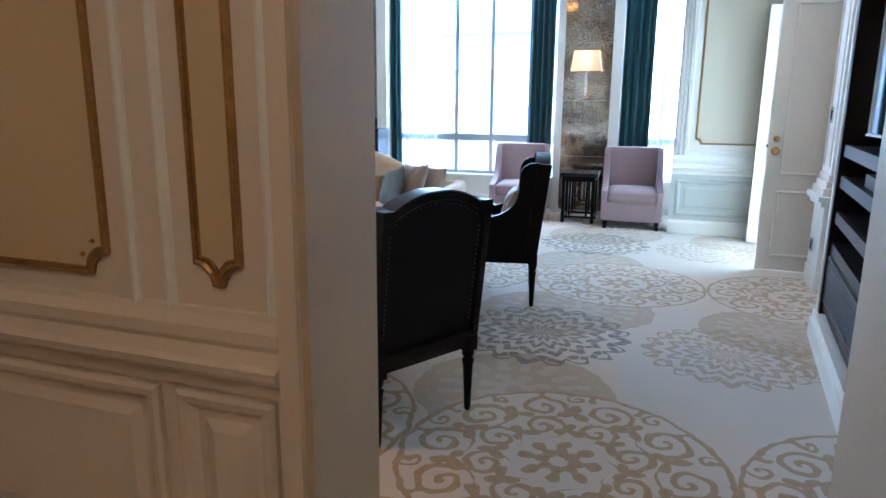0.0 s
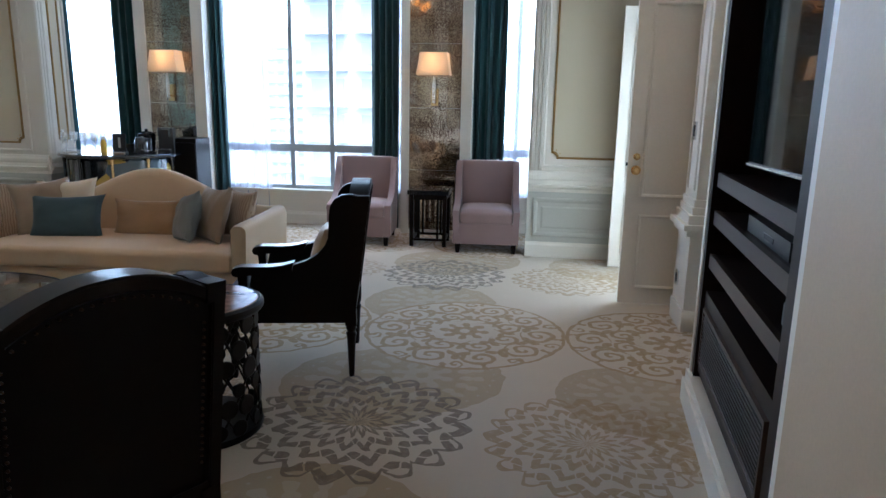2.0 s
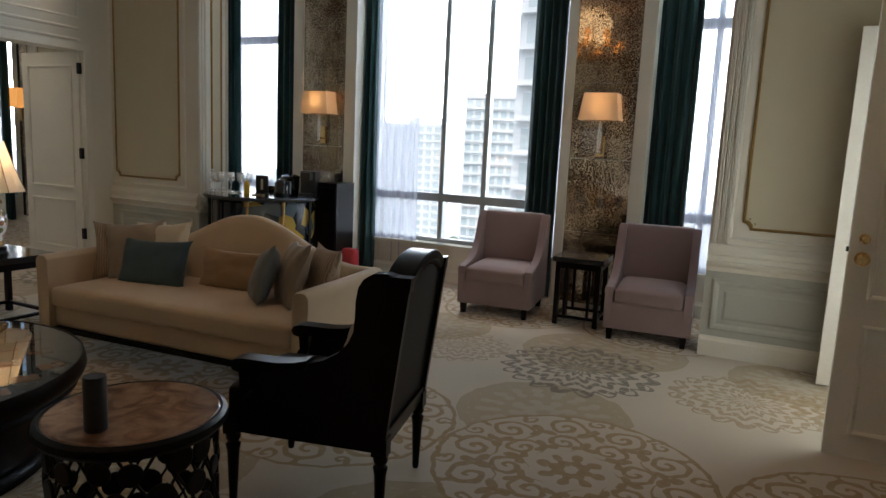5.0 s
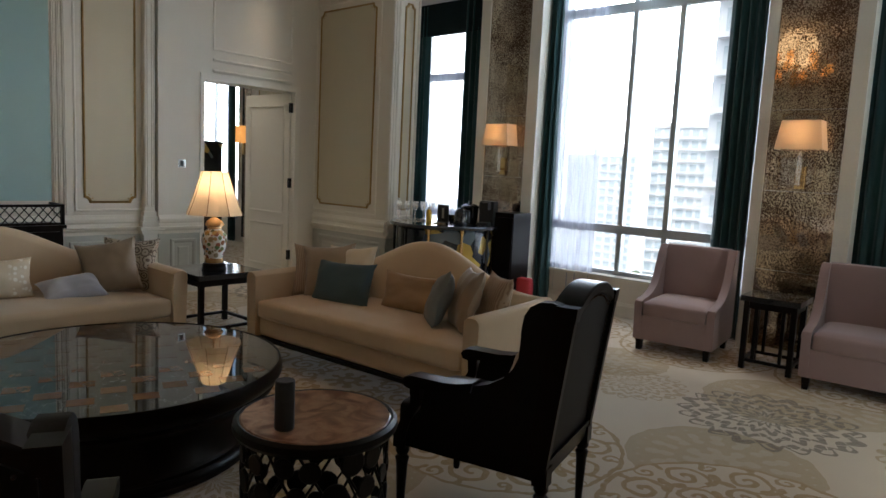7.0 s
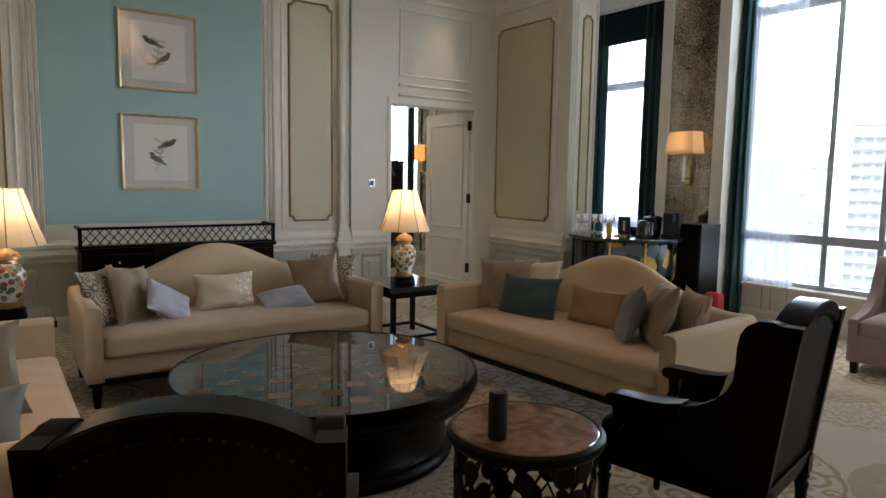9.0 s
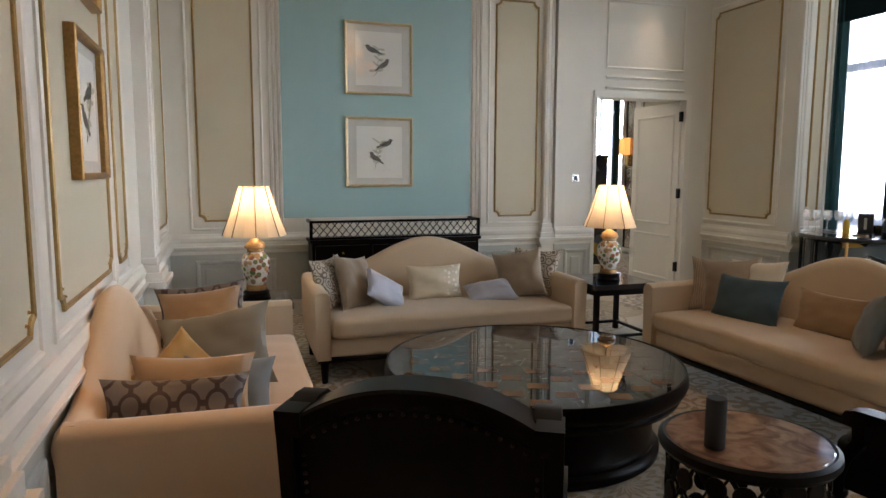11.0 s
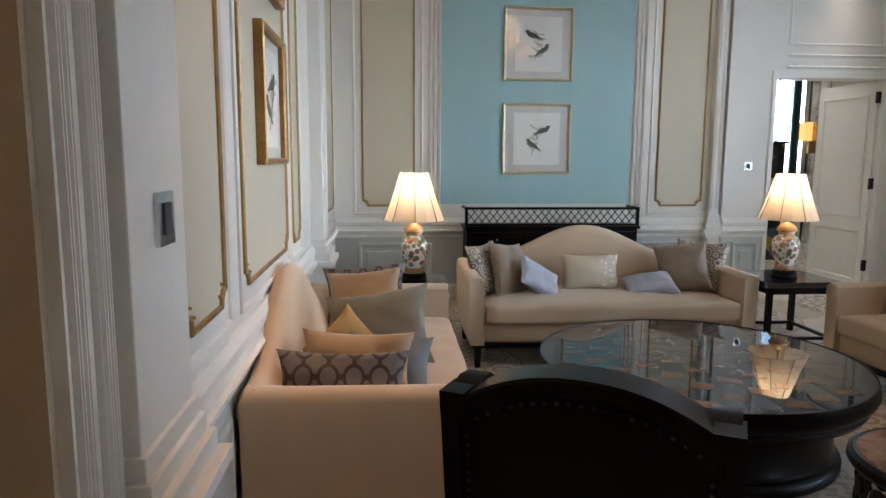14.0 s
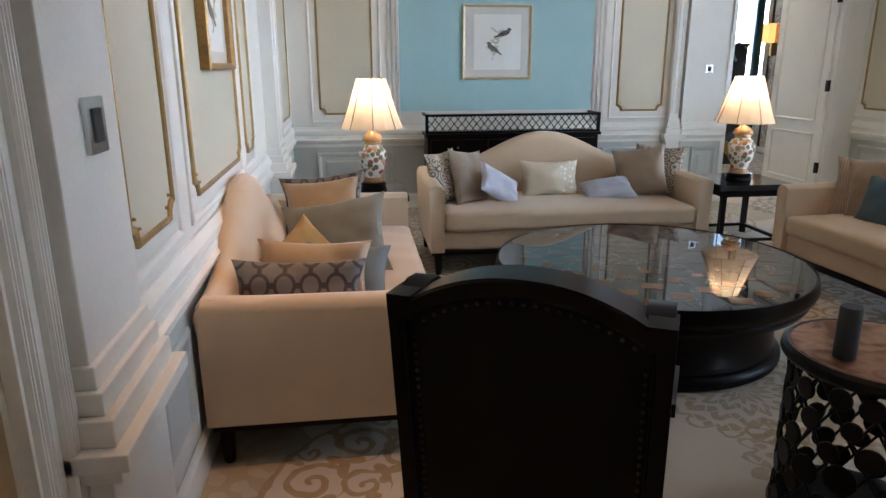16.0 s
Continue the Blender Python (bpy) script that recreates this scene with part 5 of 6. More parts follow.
def drum_table():
    t = thing("drum_table", "round side table with marble top and disc lattice", "table", -0.835, 3.88)
    part("top", lathe(bmesh.new(), [(0.255, 0.575), (0.262, 0.585), (0.262, 0.606), (0.255, 0.61)], 48), red_marble, t, "red-brown polished marble", smooth=False)
    part("rim", lathe(bmesh.new(), [(0.262, 0.56), (0.275, 0.565), (0.285, 0.58), (0.283, 0.6), (0.268, 0.61), (0.262, 0.607)], 48), bronze_dark, t, "dark bronze rim", smooth=True)
    part("foot_ring", lathe(bmesh.new(), [(0.24, 0.0), (0.26, 0.0), (0.265, 0.015), (0.26, 0.03), (0.24, 0.03)], 48), bronze_dark, t, smooth=True)
    rng = random.Random(9)
    disc = None
    n, rows = 14, 6
    for j in range(rows):
        for i in range(n):
            a = 360 * (i + 0.5 * (j % 2)) / n + rng.uniform(-4, 4)
            z = 0.075 + 0.088 * j + rng.uniform(-0.012, 0.012)
            s = rng.uniform(0.8, 1.25)
            m = pose(0, 0, z, 0, 0, a) @ pose(0.25, 0, 0, 0, 90, 0) @ Matrix.Diagonal((s, s, 1, 1))
            if disc is None:
                ob = part("disc", lathe(bmesh.new(), [(0.034, -0.006), (0.039, -0.003), (0.039, 0.003), (0.034, 0.006)], 14), bronze_dark, t, "dark bronze disc")
                disc = ob.data
            else:
                ob = new("disc", disc)
                ob.parent = t
            ob.matrix_basis = m
    bm = bmesh.new()
    for i in range(n):
        for s in (1, -1):
            pts = [(0.25 * math.cos(6.2832 * (i + s * 0.5 * k) / n), 0.25 * math.sin(6.2832 * (i + s * 0.5 * k) / n), 0.02 + 0.55 * k / 6) for k in range(7)]
            for p, q in zip(pts, pts[1:]):
                rod(bm, p, q, 0.005, 6)
    part("lattice", bm, bronze_dark, t, "thin dark lattice rods")
    return t


drum_table()
stick = thing("candle", "slim dark grey cylindrical candle on marble top", "candle", -0.80, 3.72, 0.6105)
part("body", lathe(bmesh.new(), [(0.03, 0), (0.0325, 0.004), (0.0325, 0.16), (0.03, 0.165)], 20), grille_grey, stick, smooth=True)


def side_table(label, x, y, rz, size, height, mat_top):
    t = thing("side_table", label, "table", x, y, 0, rz, "dark side tables")
    h = size / 2
    part("tabletop", boxed((-h, h, -h, h, height - 0.045, height)), mat_top, t, bevel=0.006)
    part("apron", boxed((-h + 0.03, h - 0.03, -h + 0.03, h - 0.03, height - 0.1, height - 0.045)), dark_wood, t)
    for px in (-1, 1):
        for py in (-1, 1):
            part("leg", boxed((px * (h - 0.045) - 0.02, px * (h - 0.045) + 0.02, py * (h - 0.045) - 0.02, py * (h - 0.045) + 0.02, 0, height - 0.045)), dark_wood, t, bevel=0.003)
    for k in (-1, 1):
        part("stretcher", boxed((-h + 0.04, h - 0.04, k * (h - 0.045) - 0.012, k * (h - 0.045) + 0.012, 0.06, 0.085)), dark_wood, t)
        part("stretcher", boxed((k * (h - 0.045) - 0.012, k * (h - 0.045) + 0.012, -h + 0.04, h - 0.04, 0.06, 0.085)), dark_wood, t)
    return t


side_table("square dark wood side table holding a lamp by the doorway", -4.32, 5.48, 0, 0.62, 0.535, black_lacquer)
side_table("square dark wood side table holding a lamp in the corner", -4.30, 2.36, 0, 0.62, 0.535, black_lacquer)
st = side_table("dark wood side table between two mauve armchairs", -0.50, 8.27, 2, 0.44, 0.60, black_lacquer)
for k in (-0.1, 0.1):
    part("spindle", boxed((k - 0.012, k + 0.012, 0.15, 0.174, 0.08, 0.5)), dark_wood, st)
    part("spindle", boxed((k - 0.012, k + 0.012, -0.174, -0.15, 0.08, 0.5)), dark_wood, st)


SHADE = ((0.236, 0.475), (0.232, 0.488), (0.205, 0.555), (0.172, 0.645), (0.140, 0.745), (0.112, 0.832), (0.110, 0.842))


def table_lamp(label, x, y, z, watts):
    t = thing("table_lamp", label, "lamp", x, y, z, 0, "porcelain table lamps")
    part("foot", lathe(bmesh.new(), [(0.10, 0), (0.105, 0.01), (0.095, 0.03), (0.10, 0.045), (0.085, 0.06)], 24), dark_wood, t, "turned dark wood foot", smooth=True)
    part("vase", lathe(bmesh.new(), [(0.06, 0.06), (0.07, 0.065), (0.068, 0.09), (0.072, 0.12), (0.098, 0.19), (0.108, 0.25), (0.103, 0.30), (0.082, 0.335), (0.062, 0.345), (0.058, 0.355)], 32), porcelain, t, "white porcelain painted with flowers", smooth=True)
    part("collar", lathe(bmesh.new(), [(0.058, 0.353), (0.064, 0.36), (0.062, 0.375), (0.078, 0.38), (0.08, 0.39), (0.066, 0.42), (0.03, 0.445), (0.014, 0.455)], 28), gilt_porcelain, t, "gilt porcelain lid", smooth=True)
    part("base_band", lathe(bmesh.new(), [(0.073, 0.063), (0.0745, 0.066), (0.073, 0.1), (0.070, 0.102)], 28), gilt_porcelain, t, smooth=True)
    part("stem", lathe(bmesh.new(), [(0.008, 0.45), (0.008, 0.6)], 10), brass, t)
    bm = bmesh.new()
    n = 8
    rings = []
    for k, (r, zz) in enumerate(SHADE):
        rings.append([bm.verts.new((r * (1 if i % 2 == 0 else 0.975) * math.cos(6.2832 * i / (2 * n)), r * (1 if i % 2 == 0 else 0.975) * math.sin(6.2832 * i / (2 * n)), zz)) for i in range(2 * n)])
    for a, b in zip(rings, rings[1:]):
        for i in range(2 * n):
            bm.faces.new((a[i], a[(i + 1) % (2 * n)], b[(i + 1) % (2 * n)], b[i]))
    part("shade", bm, lamp_shade_cloth, t, "pleated cream silk shade, lit")
    for i in range(n):
        bm = bmesh.new()
        a = 6.2832 * i / n
        prev = None
        for r, zz in [(r + 0.001, zz) for r, zz in SHADE]:
            p = (r * math.cos(a), r * math.sin(a), zz)
            if prev:
                rod(bm, prev, p, 0.0038, 5)
            prev = p
        part("rib", bm, tan_cloth, t, "thin dark shade rib")
    part("bulb", lathe(bmesh.new(), [(0.012, 0.58), (0.03, 0.62), (0.03, 0.66), (0.01, 0.69)], 12), bulb_glow, t)
    point_light("lamp_bulb", (x, y, z + 0.72), watts, WARM, 0.06)
    return t


table_lamp("tall porcelain table lamp with lit cream shade by the doorway", -4.28, 5.46, 0.535, 1.2)
table_lamp("tall porcelain table lamp with lit cream shade in the corner", -4.30, 2.42, 0.535, 1.2)


def sconce(x):
    s = thing("wall_sconce", "brass wall sconce with lit square tapered shade", "lamp", x, BAY - 0.014, 0, 0, "wall sconces")
    part("backplate", boxed((-0.04, 0.04, -0.02, 0.0, 1.47, 1.66)), brass, s, bevel=0.005)
    part("stem", lathe(bmesh.new(), [(0.012, 1.49), (0.024, 1.5), (0.02, 1.56), (0.026, 1.66), (0.016, 1.76), (0.008, 1.79)], 14, 0, -0.09), crystal, s, "clear glass stem", smooth=True)
    part("arm", rod(bmesh.new(), (0, -0.01, 1.53), (0, -0.09, 1.53), 0.01), brass, s)
    bm = bmesh.new()
    rings = [[bm.verts.new((sx * a, -0.09 + sy * a * 0.62, zz)) for sx, sy in ((-1, -1), (1, -1), (1, 1), (-1, 1))] for a, zz in ((0.185, 1.795), (0.148, 2.04))]
    for i in range(4):
        bm.faces.new((rings[0][i], rings[0][(i + 1) % 4], rings[1][(i + 1) % 4], rings[1][i]))
    part("shade", bm, sconce_cloth, s, "cream fabric shade, lit")
    part("bulb", lathe(bmesh.new(), [(0.01, 1.82), (0.022, 1.86), (0.02, 1.9), (0.006, 1.93)], 10, 0, -0.09), bulb_glow, s)
    point_light("sconce_bulb", (x, BAY - 0.104, 1.93), 0.4, AMBER, 0.04)


sconce(-3.71)
sconce(-0.55)

# ---- console with lattice gallery behind the sofa ----
con = thing("console_cabinet", "dark wood console with a lattice gallery on top", "cabinet", WEST + 0.03, 3.89, 0, 0)
part("body", boxed((0.0, 0.34, -0.88, 0.88, 0.08, 0.78)), dark_wood, con, bevel=0.006)
part("top", boxed((0.0, 0.37, -0.9, 0.9, 0.78, 0.81)), dark_wood, con, bevel=0.006)
for k in (-1, 0, 1):
    d = part("drawer", boxed((0.34, 0.356, k * 0.58 - 0.27, k * 0.58 + 0.27, 0.60, 0.75)), dark_wood, con, bevel=0.004)
    part("knob", rod(bmesh.new(), (0.356, k * 0.58, 0.675), (0.376, k * 0.58, 0.675), 0.008, 10, 0.011), brass, d, "small brass knob")
for py in (-0.86, 0.86):
    for px in (0.03, 0.31):
        part("foot", boxed((px - 0.03, px + 0.03, py - 0.03, py + 0.03, 0, 0.08)), dark_wood, con)
part("rail", boxed((0.30, 0.33, -0.9, 0.9, 0.975, 1.0), (0.30, 0.33, -0.9, 0.9, 0.81, 0.83), (0.0, 0.33, -0.9, -0.875, 0.975, 1.0), (0.0, 0.33, 0.875, 0.9, 0.975, 1.0)), dark_wood, con, bevel=0.004)
part("gallery_post", boxed((0.30, 0.33, -0.9, -0.87, 0.81, 1.0)), dark_wood, con)
part("gallery_post", boxed((0.30, 0.33, 0.87, 0.9, 0.81, 1.0)), dark_wood, con)
bar_mesh = None
for i in range(23):
    for s in (1, -1):
        m = pose(0.315, -0.84 + 0.0763 * i, 0.903, 0, 0, 0) @ pose(0, 0, 0, s * 40, 0, 0)
        if bar_mesh is None:
            ob = part("lattice_bar", boxed((-0.004, 0.004, -0.004, 0.004, -0.096, 0.096)), dark_wood, con)
            bar_mesh = ob.data
        else:
            ob = new("lattice_bar", bar_mesh)
            ob.parent = con
        ob.matrix_basis = m

# ---- pictures ----


def picture(label, m, w, h, frame_mat, seed, deep=0.022):
    """Framed botanical print in the xz plane, facing -y."""
    p = thing("framed_print", label, "picture", 0, 0, 0, 0, "framed prints")
    p.matrix_basis = m
    bm = bmesh.new()
    frame_ring(bm, wall_axes((0, 0, 0), (1, 0, 0), (0, -1, 0)), -w / 2, w / 2, -h / 2, h / 2, [(0, 0), (0, deep), (0.006, deep + 0.006), (0.02, deep), (0.028, deep - 0.01), (0.028, 0.0)])
    part("frame", bm, frame_mat, p, "narrow gilt frame")
    part("mount", boxed((-w / 2 + 0.024, w / 2 - 0.024, -0.008, 0, -h / 2 + 0.024, h / 2 - 0.024)), mount_white, p, "off-white card mount")
    part("sheet", boxed((-w * 0.34, w * 0.34, -0.0105, -0.007, -h * 0.37, h * 0.37)), paper_white, p, "white paper sheet")
    rng = random.Random(seed)
    bm, bl = bmesh.new(), bmesh.new()
    pts = [(rng.uniform(-0.1, 0.0) * w, -0.24 * h)]
    for k in range(5):
        pts.append((pts[-1][0] + rng.uniform(-0.02, 0.06) * w, pts[-1][1] + 0.075 * h))
    for (x0, z0), (x1, z1) in zip(pts, pts[1:]):
        rod(bm, (x0, -0.0112, z0), (x1, -0.0112, z1), 0.0022, 5)
    for x0, z0 in pts[1:]:
        for s in (-1, 1):
            dx, dz, r = s * rng.uniform(0.05, 0.13) * w, rng.uniform(-0.02, 0.07) * h, rng.uniform(0.018, 0.03)
            out = [(x0 + dx * (0.5 + 0.5 * math.cos(a)) + r * 0.3 * math.sin(a) * -dz * 4, z0 + dz * (0.5 + 0.5 * math.cos(a)) + r * 0.55 * math.sin(a)) for a in [6.2832 * q / 10 for q in range(10)]]
            prism(bl, out, -0.0125, -0.0105, "y")
    for k in range(2):
        flip = 1 if (seed + k) % 2 else -1
        cx, cz, tilt = (0.10 - 0.17 * k) * w * (1 if seed % 2 else -1), (0.12 - 0.2 * k) * h, radians(-18 - 14 * k) * flip
        bird = bmesh.new()
        for ox_, oz_, a_, b_ in ((0.0, 0.0, 0.058, 0.026), (0.052 * flip, 0.018, 0.022, 0.019), (-0.02 * flip, 0.006, 0.05, 0.015)):
            prism(bird, [(ox_ + a_ * math.cos(q), oz_ + b_ * math.sin(q)) for q in [6.2832 * i / 16 for i in range(16)]], -0.0132 - 0.0003 * a_ / 0.05, -0.0105, "y")
        prism(bird, [(-0.04 * flip, 0.008), (-0.115 * flip, 0.004), (-0.11 * flip, -0.012), (-0.04 * flip, -0.012)], -0.013, -0.0105, "y")
        prism(bird, [(0.07 * flip, 0.022), (0.07 * flip, 0.012), (0.092 * flip, 0.014)], -0.013, -0.0105, "y")
        bmesh.ops.transform(bird, matrix=Matrix.Translation((cx, 0, cz)) @ Matrix.Rotation(tilt, 4, "Y"), verts=bird.verts)
        part("bird_print", bird, ink_brown if k else feather_dark, p, "printed dark songbird")
    part("stem_print", bm, ink_brown, p, "printed dark stems and buds")
    part("leaf_print", bl, leaf_print, p, "printed olive leaves")
    glass = part("glazing", boxed((-w / 2 + 0.02, w / 2 - 0.02, -0.0175, -0.015, -h / 2 + 0.02, h / 2 - 0.02)), pane_glass, p, "clear glazing")
    glass.visible_shadow = False


onw = pose(WEST + 0.007, 3.775, 0, 0, 0, 90)
picture("botanical print in a gilt frame on the blue wall", onw @ pose(0, 0, 1.692), 0.72, 0.73, champagne, 3)
picture("botanical print in a gilt frame, hung higher on the blue wall", onw @ pose(0, 0, 2.655), 0.72, 0.74, champagne, 8)
ons = pose(-2.33, SOUTH + 0.005, 0, 0, 0, 180)
picture("framed print on the panelled wall above a sofa", ons @ pose(0, 0, 1.755), 0.62, 0.60, dark_gold, 5, 0.04)
picture("framed print hung high on the panelled wall", ons @ pose(0, 0, 2.515), 0.62, 0.60, dark_gold, 6, 0.04)

# ---- switches ----


def switch(label, m, w=0.085, h=0.085):
    s = thing("light_switch", label, "switch", 0, 0, 0, 0, "light switches")
    s.matrix_basis = m
    part("plate", boxed((-w / 2, w / 2, -0.01, 0, -h / 2, h / 2)), chrome, s, bevel=0.003)
    part("rocker", boxed((-w * 0.22, w * 0.22, -0.014, -0.009, -h * 0.3, h * 0.3)), grille_grey, s, "dark rocker")


switch("brushed steel switch plate with dark rocker beside the doorway", pose(-0.60, SOUTH + 0.071, 1.355, 0, 0, 180), 0.10, 0.115)
switch("small steel switch plate on the white door wall", pose(DOORW, 6.06, 1.42, 0, 0, 90))
switch("small steel switch plate on the east pilaster", pose(1.76 - 0.09, 5.95, 1.34, 0, 0, -90), 0.08, 0.12)
switch("dark socket plate low on the pilaster pedestal", pose(1.64, 5.93, 0.33, 0, 0, -90), 0.07, 0.1)

# ---- built-in media cabinet in the east wall ----
mb = pose(1.335, 3.05, 0, 0, 0, -4.5)
med = thing("media_cabinet", "dark wood built-in media cabinet with open shelves", "cabinet")
med.matrix_basis = mb
L = 1.5
part("surround", boxed((0.0, 0.46, -0.05, 0.0, 0, TOP), (0.0, 0.36, L, L + 0.05, 0, TOP), (0.0, 0.06, 0.0, L, 3.0, TOP)), trim_white, med, "white painted surround", bevel=0.004)
part("plinth", boxed((-0.015, 0.4, -0.06, L + 0.06, 0.0, 0.17), (-0.03, 0.4, -0.06, L + 0.06, 0, 0.12)), trim_white, med, "white stepped plinth", bevel=0.004)
part("back_panel", boxed((0.42, 0.44, 0, L, 0.17, 3.0)), brown_wood, med)
for a, b in ((0.0, 0.1), (L - 0.05, L)):
    part("stile", boxed((0.006, 0.42, a, b, 0.17, 3.0)), brown_wood, med, bevel=0.006)
part("head_panel", boxed((0.012, 0.42, 0.1, L - 0.05, 2.7, 3.0)), brown_wood, med)
for z in (1.16, 0.98, 0.77):
    sh = part("shelf", boxed((0.05, 0.42, 0.1, L - 0.05, z - 0.025, z + 0.025)), brown_wood, med)
    part("shelf_front", boxed((0.025, 0.05, 0.1, L - 0.05, z - 0.036, z + 0.03)), shelf_edge, sh, "paler polished shelf edge", bevel=0.003)
dr = part("drawer", boxed((0.025, 0.42, 0.1, L - 0.05, 0.2, 0.615)), brown_wood, med, bevel=0.004)
part("grille", boxed((0.018, 0.028, 0.2, L - 0.13, 0.29, 0.515)), grille_grey, dr, "grey cloth grille")
slat = None
for k in range(12):
    if slat is None:
        ob = part("grille_slat", boxed((0.012, 0.0185, 0.2, L - 0.13, -0.003, 0.003)), black_plastic, dr)
        slat = ob.data
    else:
        ob = new("grille_slat", slat)
        ob.parent = dr
    ob.matrix_basis = pose(0, 0, 0.3 + 0.0186 * k)
bm = bmesh.new()
frame_ring(bm, wall_axes((0.025, 0, 0), (0, 1, 0), (-1, 0, 0)), 0.17, L - 0.1, 0.26, 0.545, [(0, 0), (0.004, 0.014), (0.02, 0.014), (0.03, 0)])
part("drawer_frame", bm, shelf_edge, dr)
tv = thing("television", "black flat screen television mounted inside the cabinet", "television")
tv.matrix_basis = mb @ pose(0.10, 0.575, 0, 0, 0, 4.5) @ pose(-0.05, -0.575, 0)
part("screen", boxed((0.045, 0.056, 0.125, 1.025, 1.275, 2.04)), screen_black, tv, "glossy dark screen")
part("bezel", boxed((0.05, 0.09, 0.115, 1.035, 1.262, 2.052)), black_plastic, tv, bevel=0.006)
part("lower_trim", boxed((0.04, 0.05, 0.115, 1.035, 1.26, 1.27)), chrome, tv, "thin bright lower trim")
part("wall_mount", boxed((0.09, 0.36, 0.4, 0.75, 1.4, 1.7)), black_plastic, tv)
bx = thing("set_top_box", "flat black media player on a shelf", "electronics")
bx.matrix_basis = mb
part("case", boxed((0.07, 0.34, 0.35, 0.95, 1.0055, 1.07)), black_plastic, bx, bevel=0.005)
part("display", boxed((0.068, 0.0705, 0.55, 0.68, 1.025, 1.045)), grille_grey, bx)
bk = thing("small_box", "small dark blue box on a shelf", "box")
bk.matrix_basis = mb
part("case", boxed((0.08, 0.3, 0.2, 0.38, 0.7955, 0.87)), grille_grey, bk, bevel=0.004)
pier = structure(part("wall_east_pier", boxed((1.325, EAST, SOUTH, 2.99, 0, TOP)), tan_paint), "plain cream wall beside the media cabinet", "wall")
part("baseboard", run_profile(bmesh.new(), wall_axes((1.325, 0, 0), (0, 1, 0), (-1, 0, 0)), SOUTH + 0.05, 2.97, BASE), trim_white, pier)

# ---- bar cabinet ----
bar = thing("bar_cabinet", "round black lacquer bar cabinet with golden painting", "cabinet", -3.97, 8.12)
part("body", lathe(bmesh.new(), [(0.52, 0.12), (0.54, 0.14), (0.54, 0.84), (0.52, 0.86)], 48), painted_lacquer, bar, "black lacquer painted with golden shapes", smooth=True)
part("top", lathe(bmesh.new(), [(0.60, 0.86), (0.625, 0.87), (0.63, 0.89), (0.615, 0.905)], 64), black_lacquer, bar, smooth=True)
part("base", lathe(bmesh.new(), [(0.56, 0.0), (0.57, 0.04), (0.55, 0.08), (0.53, 0.12)], 48), black_lacquer, bar, smooth=True)
for k in range(10):
    a = 6.2832 * k / 10 + 0.1
    part("column", lathe(bmesh.new(), [(0.022, 0.12), (0.016, 0.16), (0.016, 0.80), (0.024, 0.86)], 10, 0.565 * math.cos(a), 0.565 * math.sin(a)), brass if k in (3, 8, 9) else black_lacquer, bar, smooth=True)
tray = thing("glass_tray", "clear tray on the bar top", "tray", -4.33, 7.98, 0.9055, 30)
part("tray", boxed((-0.2, 0.2, -0.12, 0.12, 0, 0.012)), crystal, tray, bevel=0.004)
for k in range(8):
    g = thing("glass", "clear stemmed glass on the bar tray", "glass", -4.46 + 0.085 * (k % 4) + 0.03 * (k // 4), 7.92 + 0.05 * (k % 4) + 0.1 * (k // 4) - 0.06, 0.918, 0, "bar glasses")
    part("bowl", lathe(bmesh.new(), [(0.006, 0.09), (0.03, 0.105), (0.04, 0.14), (0.037, 0.2), (0.035, 0.2)], 16), crystal, g, smooth=True)
    part("stem", lathe(bmesh.new(), [(0.034, 0.0), (0.032, 0.004), (0.005, 0.01), (0.005, 0.09)], 12), crystal, g, smooth=True)
juice = thing("bottle", "small yellow juice bottle on the bar", "bottle", -4.05, 7.93, 0.9055)
part("body", lathe(bmesh.new(), [(0.03, 0), (0.032, 0.01), (0.032, 0.1), (0.024, 0.125), (0.014, 0.14)], 16), yellow_plastic, juice, smooth=True)
part("cap", lathe(bmesh.new(), [(0.016, 0.14), (0.016, 0.165), (0.012, 0.17)], 12), paper_white, juice)
water = thing("bottle", "clear water bottle on the bar", "bottle", -4.5, 7.9, 0.918)
part("body", lathe(bmesh.new(), [(0.03, 0), (0.033, 0.02), (0.033, 0.14), (0.014, 0.19), (0.014, 0.21)], 16), crystal, water, smooth=True)
part("cap", lathe(bmesh.new(), [(0.016, 0.205), (0.016, 0.225)], 12), paper_white, water)
bucket = thing("ice_bucket", "black lidded ice bucket on the bar", "bucket", -3.78, 8.32, 0.9055)
part("body", lathe(bmesh.new(), [(0.075, 0), (0.085, 0.01), (0.095, 0.17), (0.098, 0.18)], 24), black_lacquer, bucket, smooth=True)
part("lid", lathe(bmesh.new(), [(0.1, 0.18), (0.098, 0.195), (0.06, 0.215), (0.015, 0.222), (0.02, 0.24), (0.012, 0.25)], 24), black_lacquer, bucket, smooth=True)
menu = thing("menu_holder", "upright black menu holder on the bar", "menu", -3.92, 8.02, 0.9055, 25)
part("stand", boxed((-0.07, 0.07, -0.03, 0.03, 0, 0.012)), black_plastic, menu, bevel=0.003)
part("board", boxed((-0.065, 0.065, -0.005, 0.005, 0.012, 0.2)), black_plastic, menu, bevel=0.003)
part("print", boxed((-0.012, 0.012, -0.008, -0.005, 0.05, 0.16)), mount_white, menu, "narrow pale printed strip")
tr2 = thing("serving_tray", "black rimmed serving tray on the bar", "tray", -3.98, 8.3, 0.9055, 20)
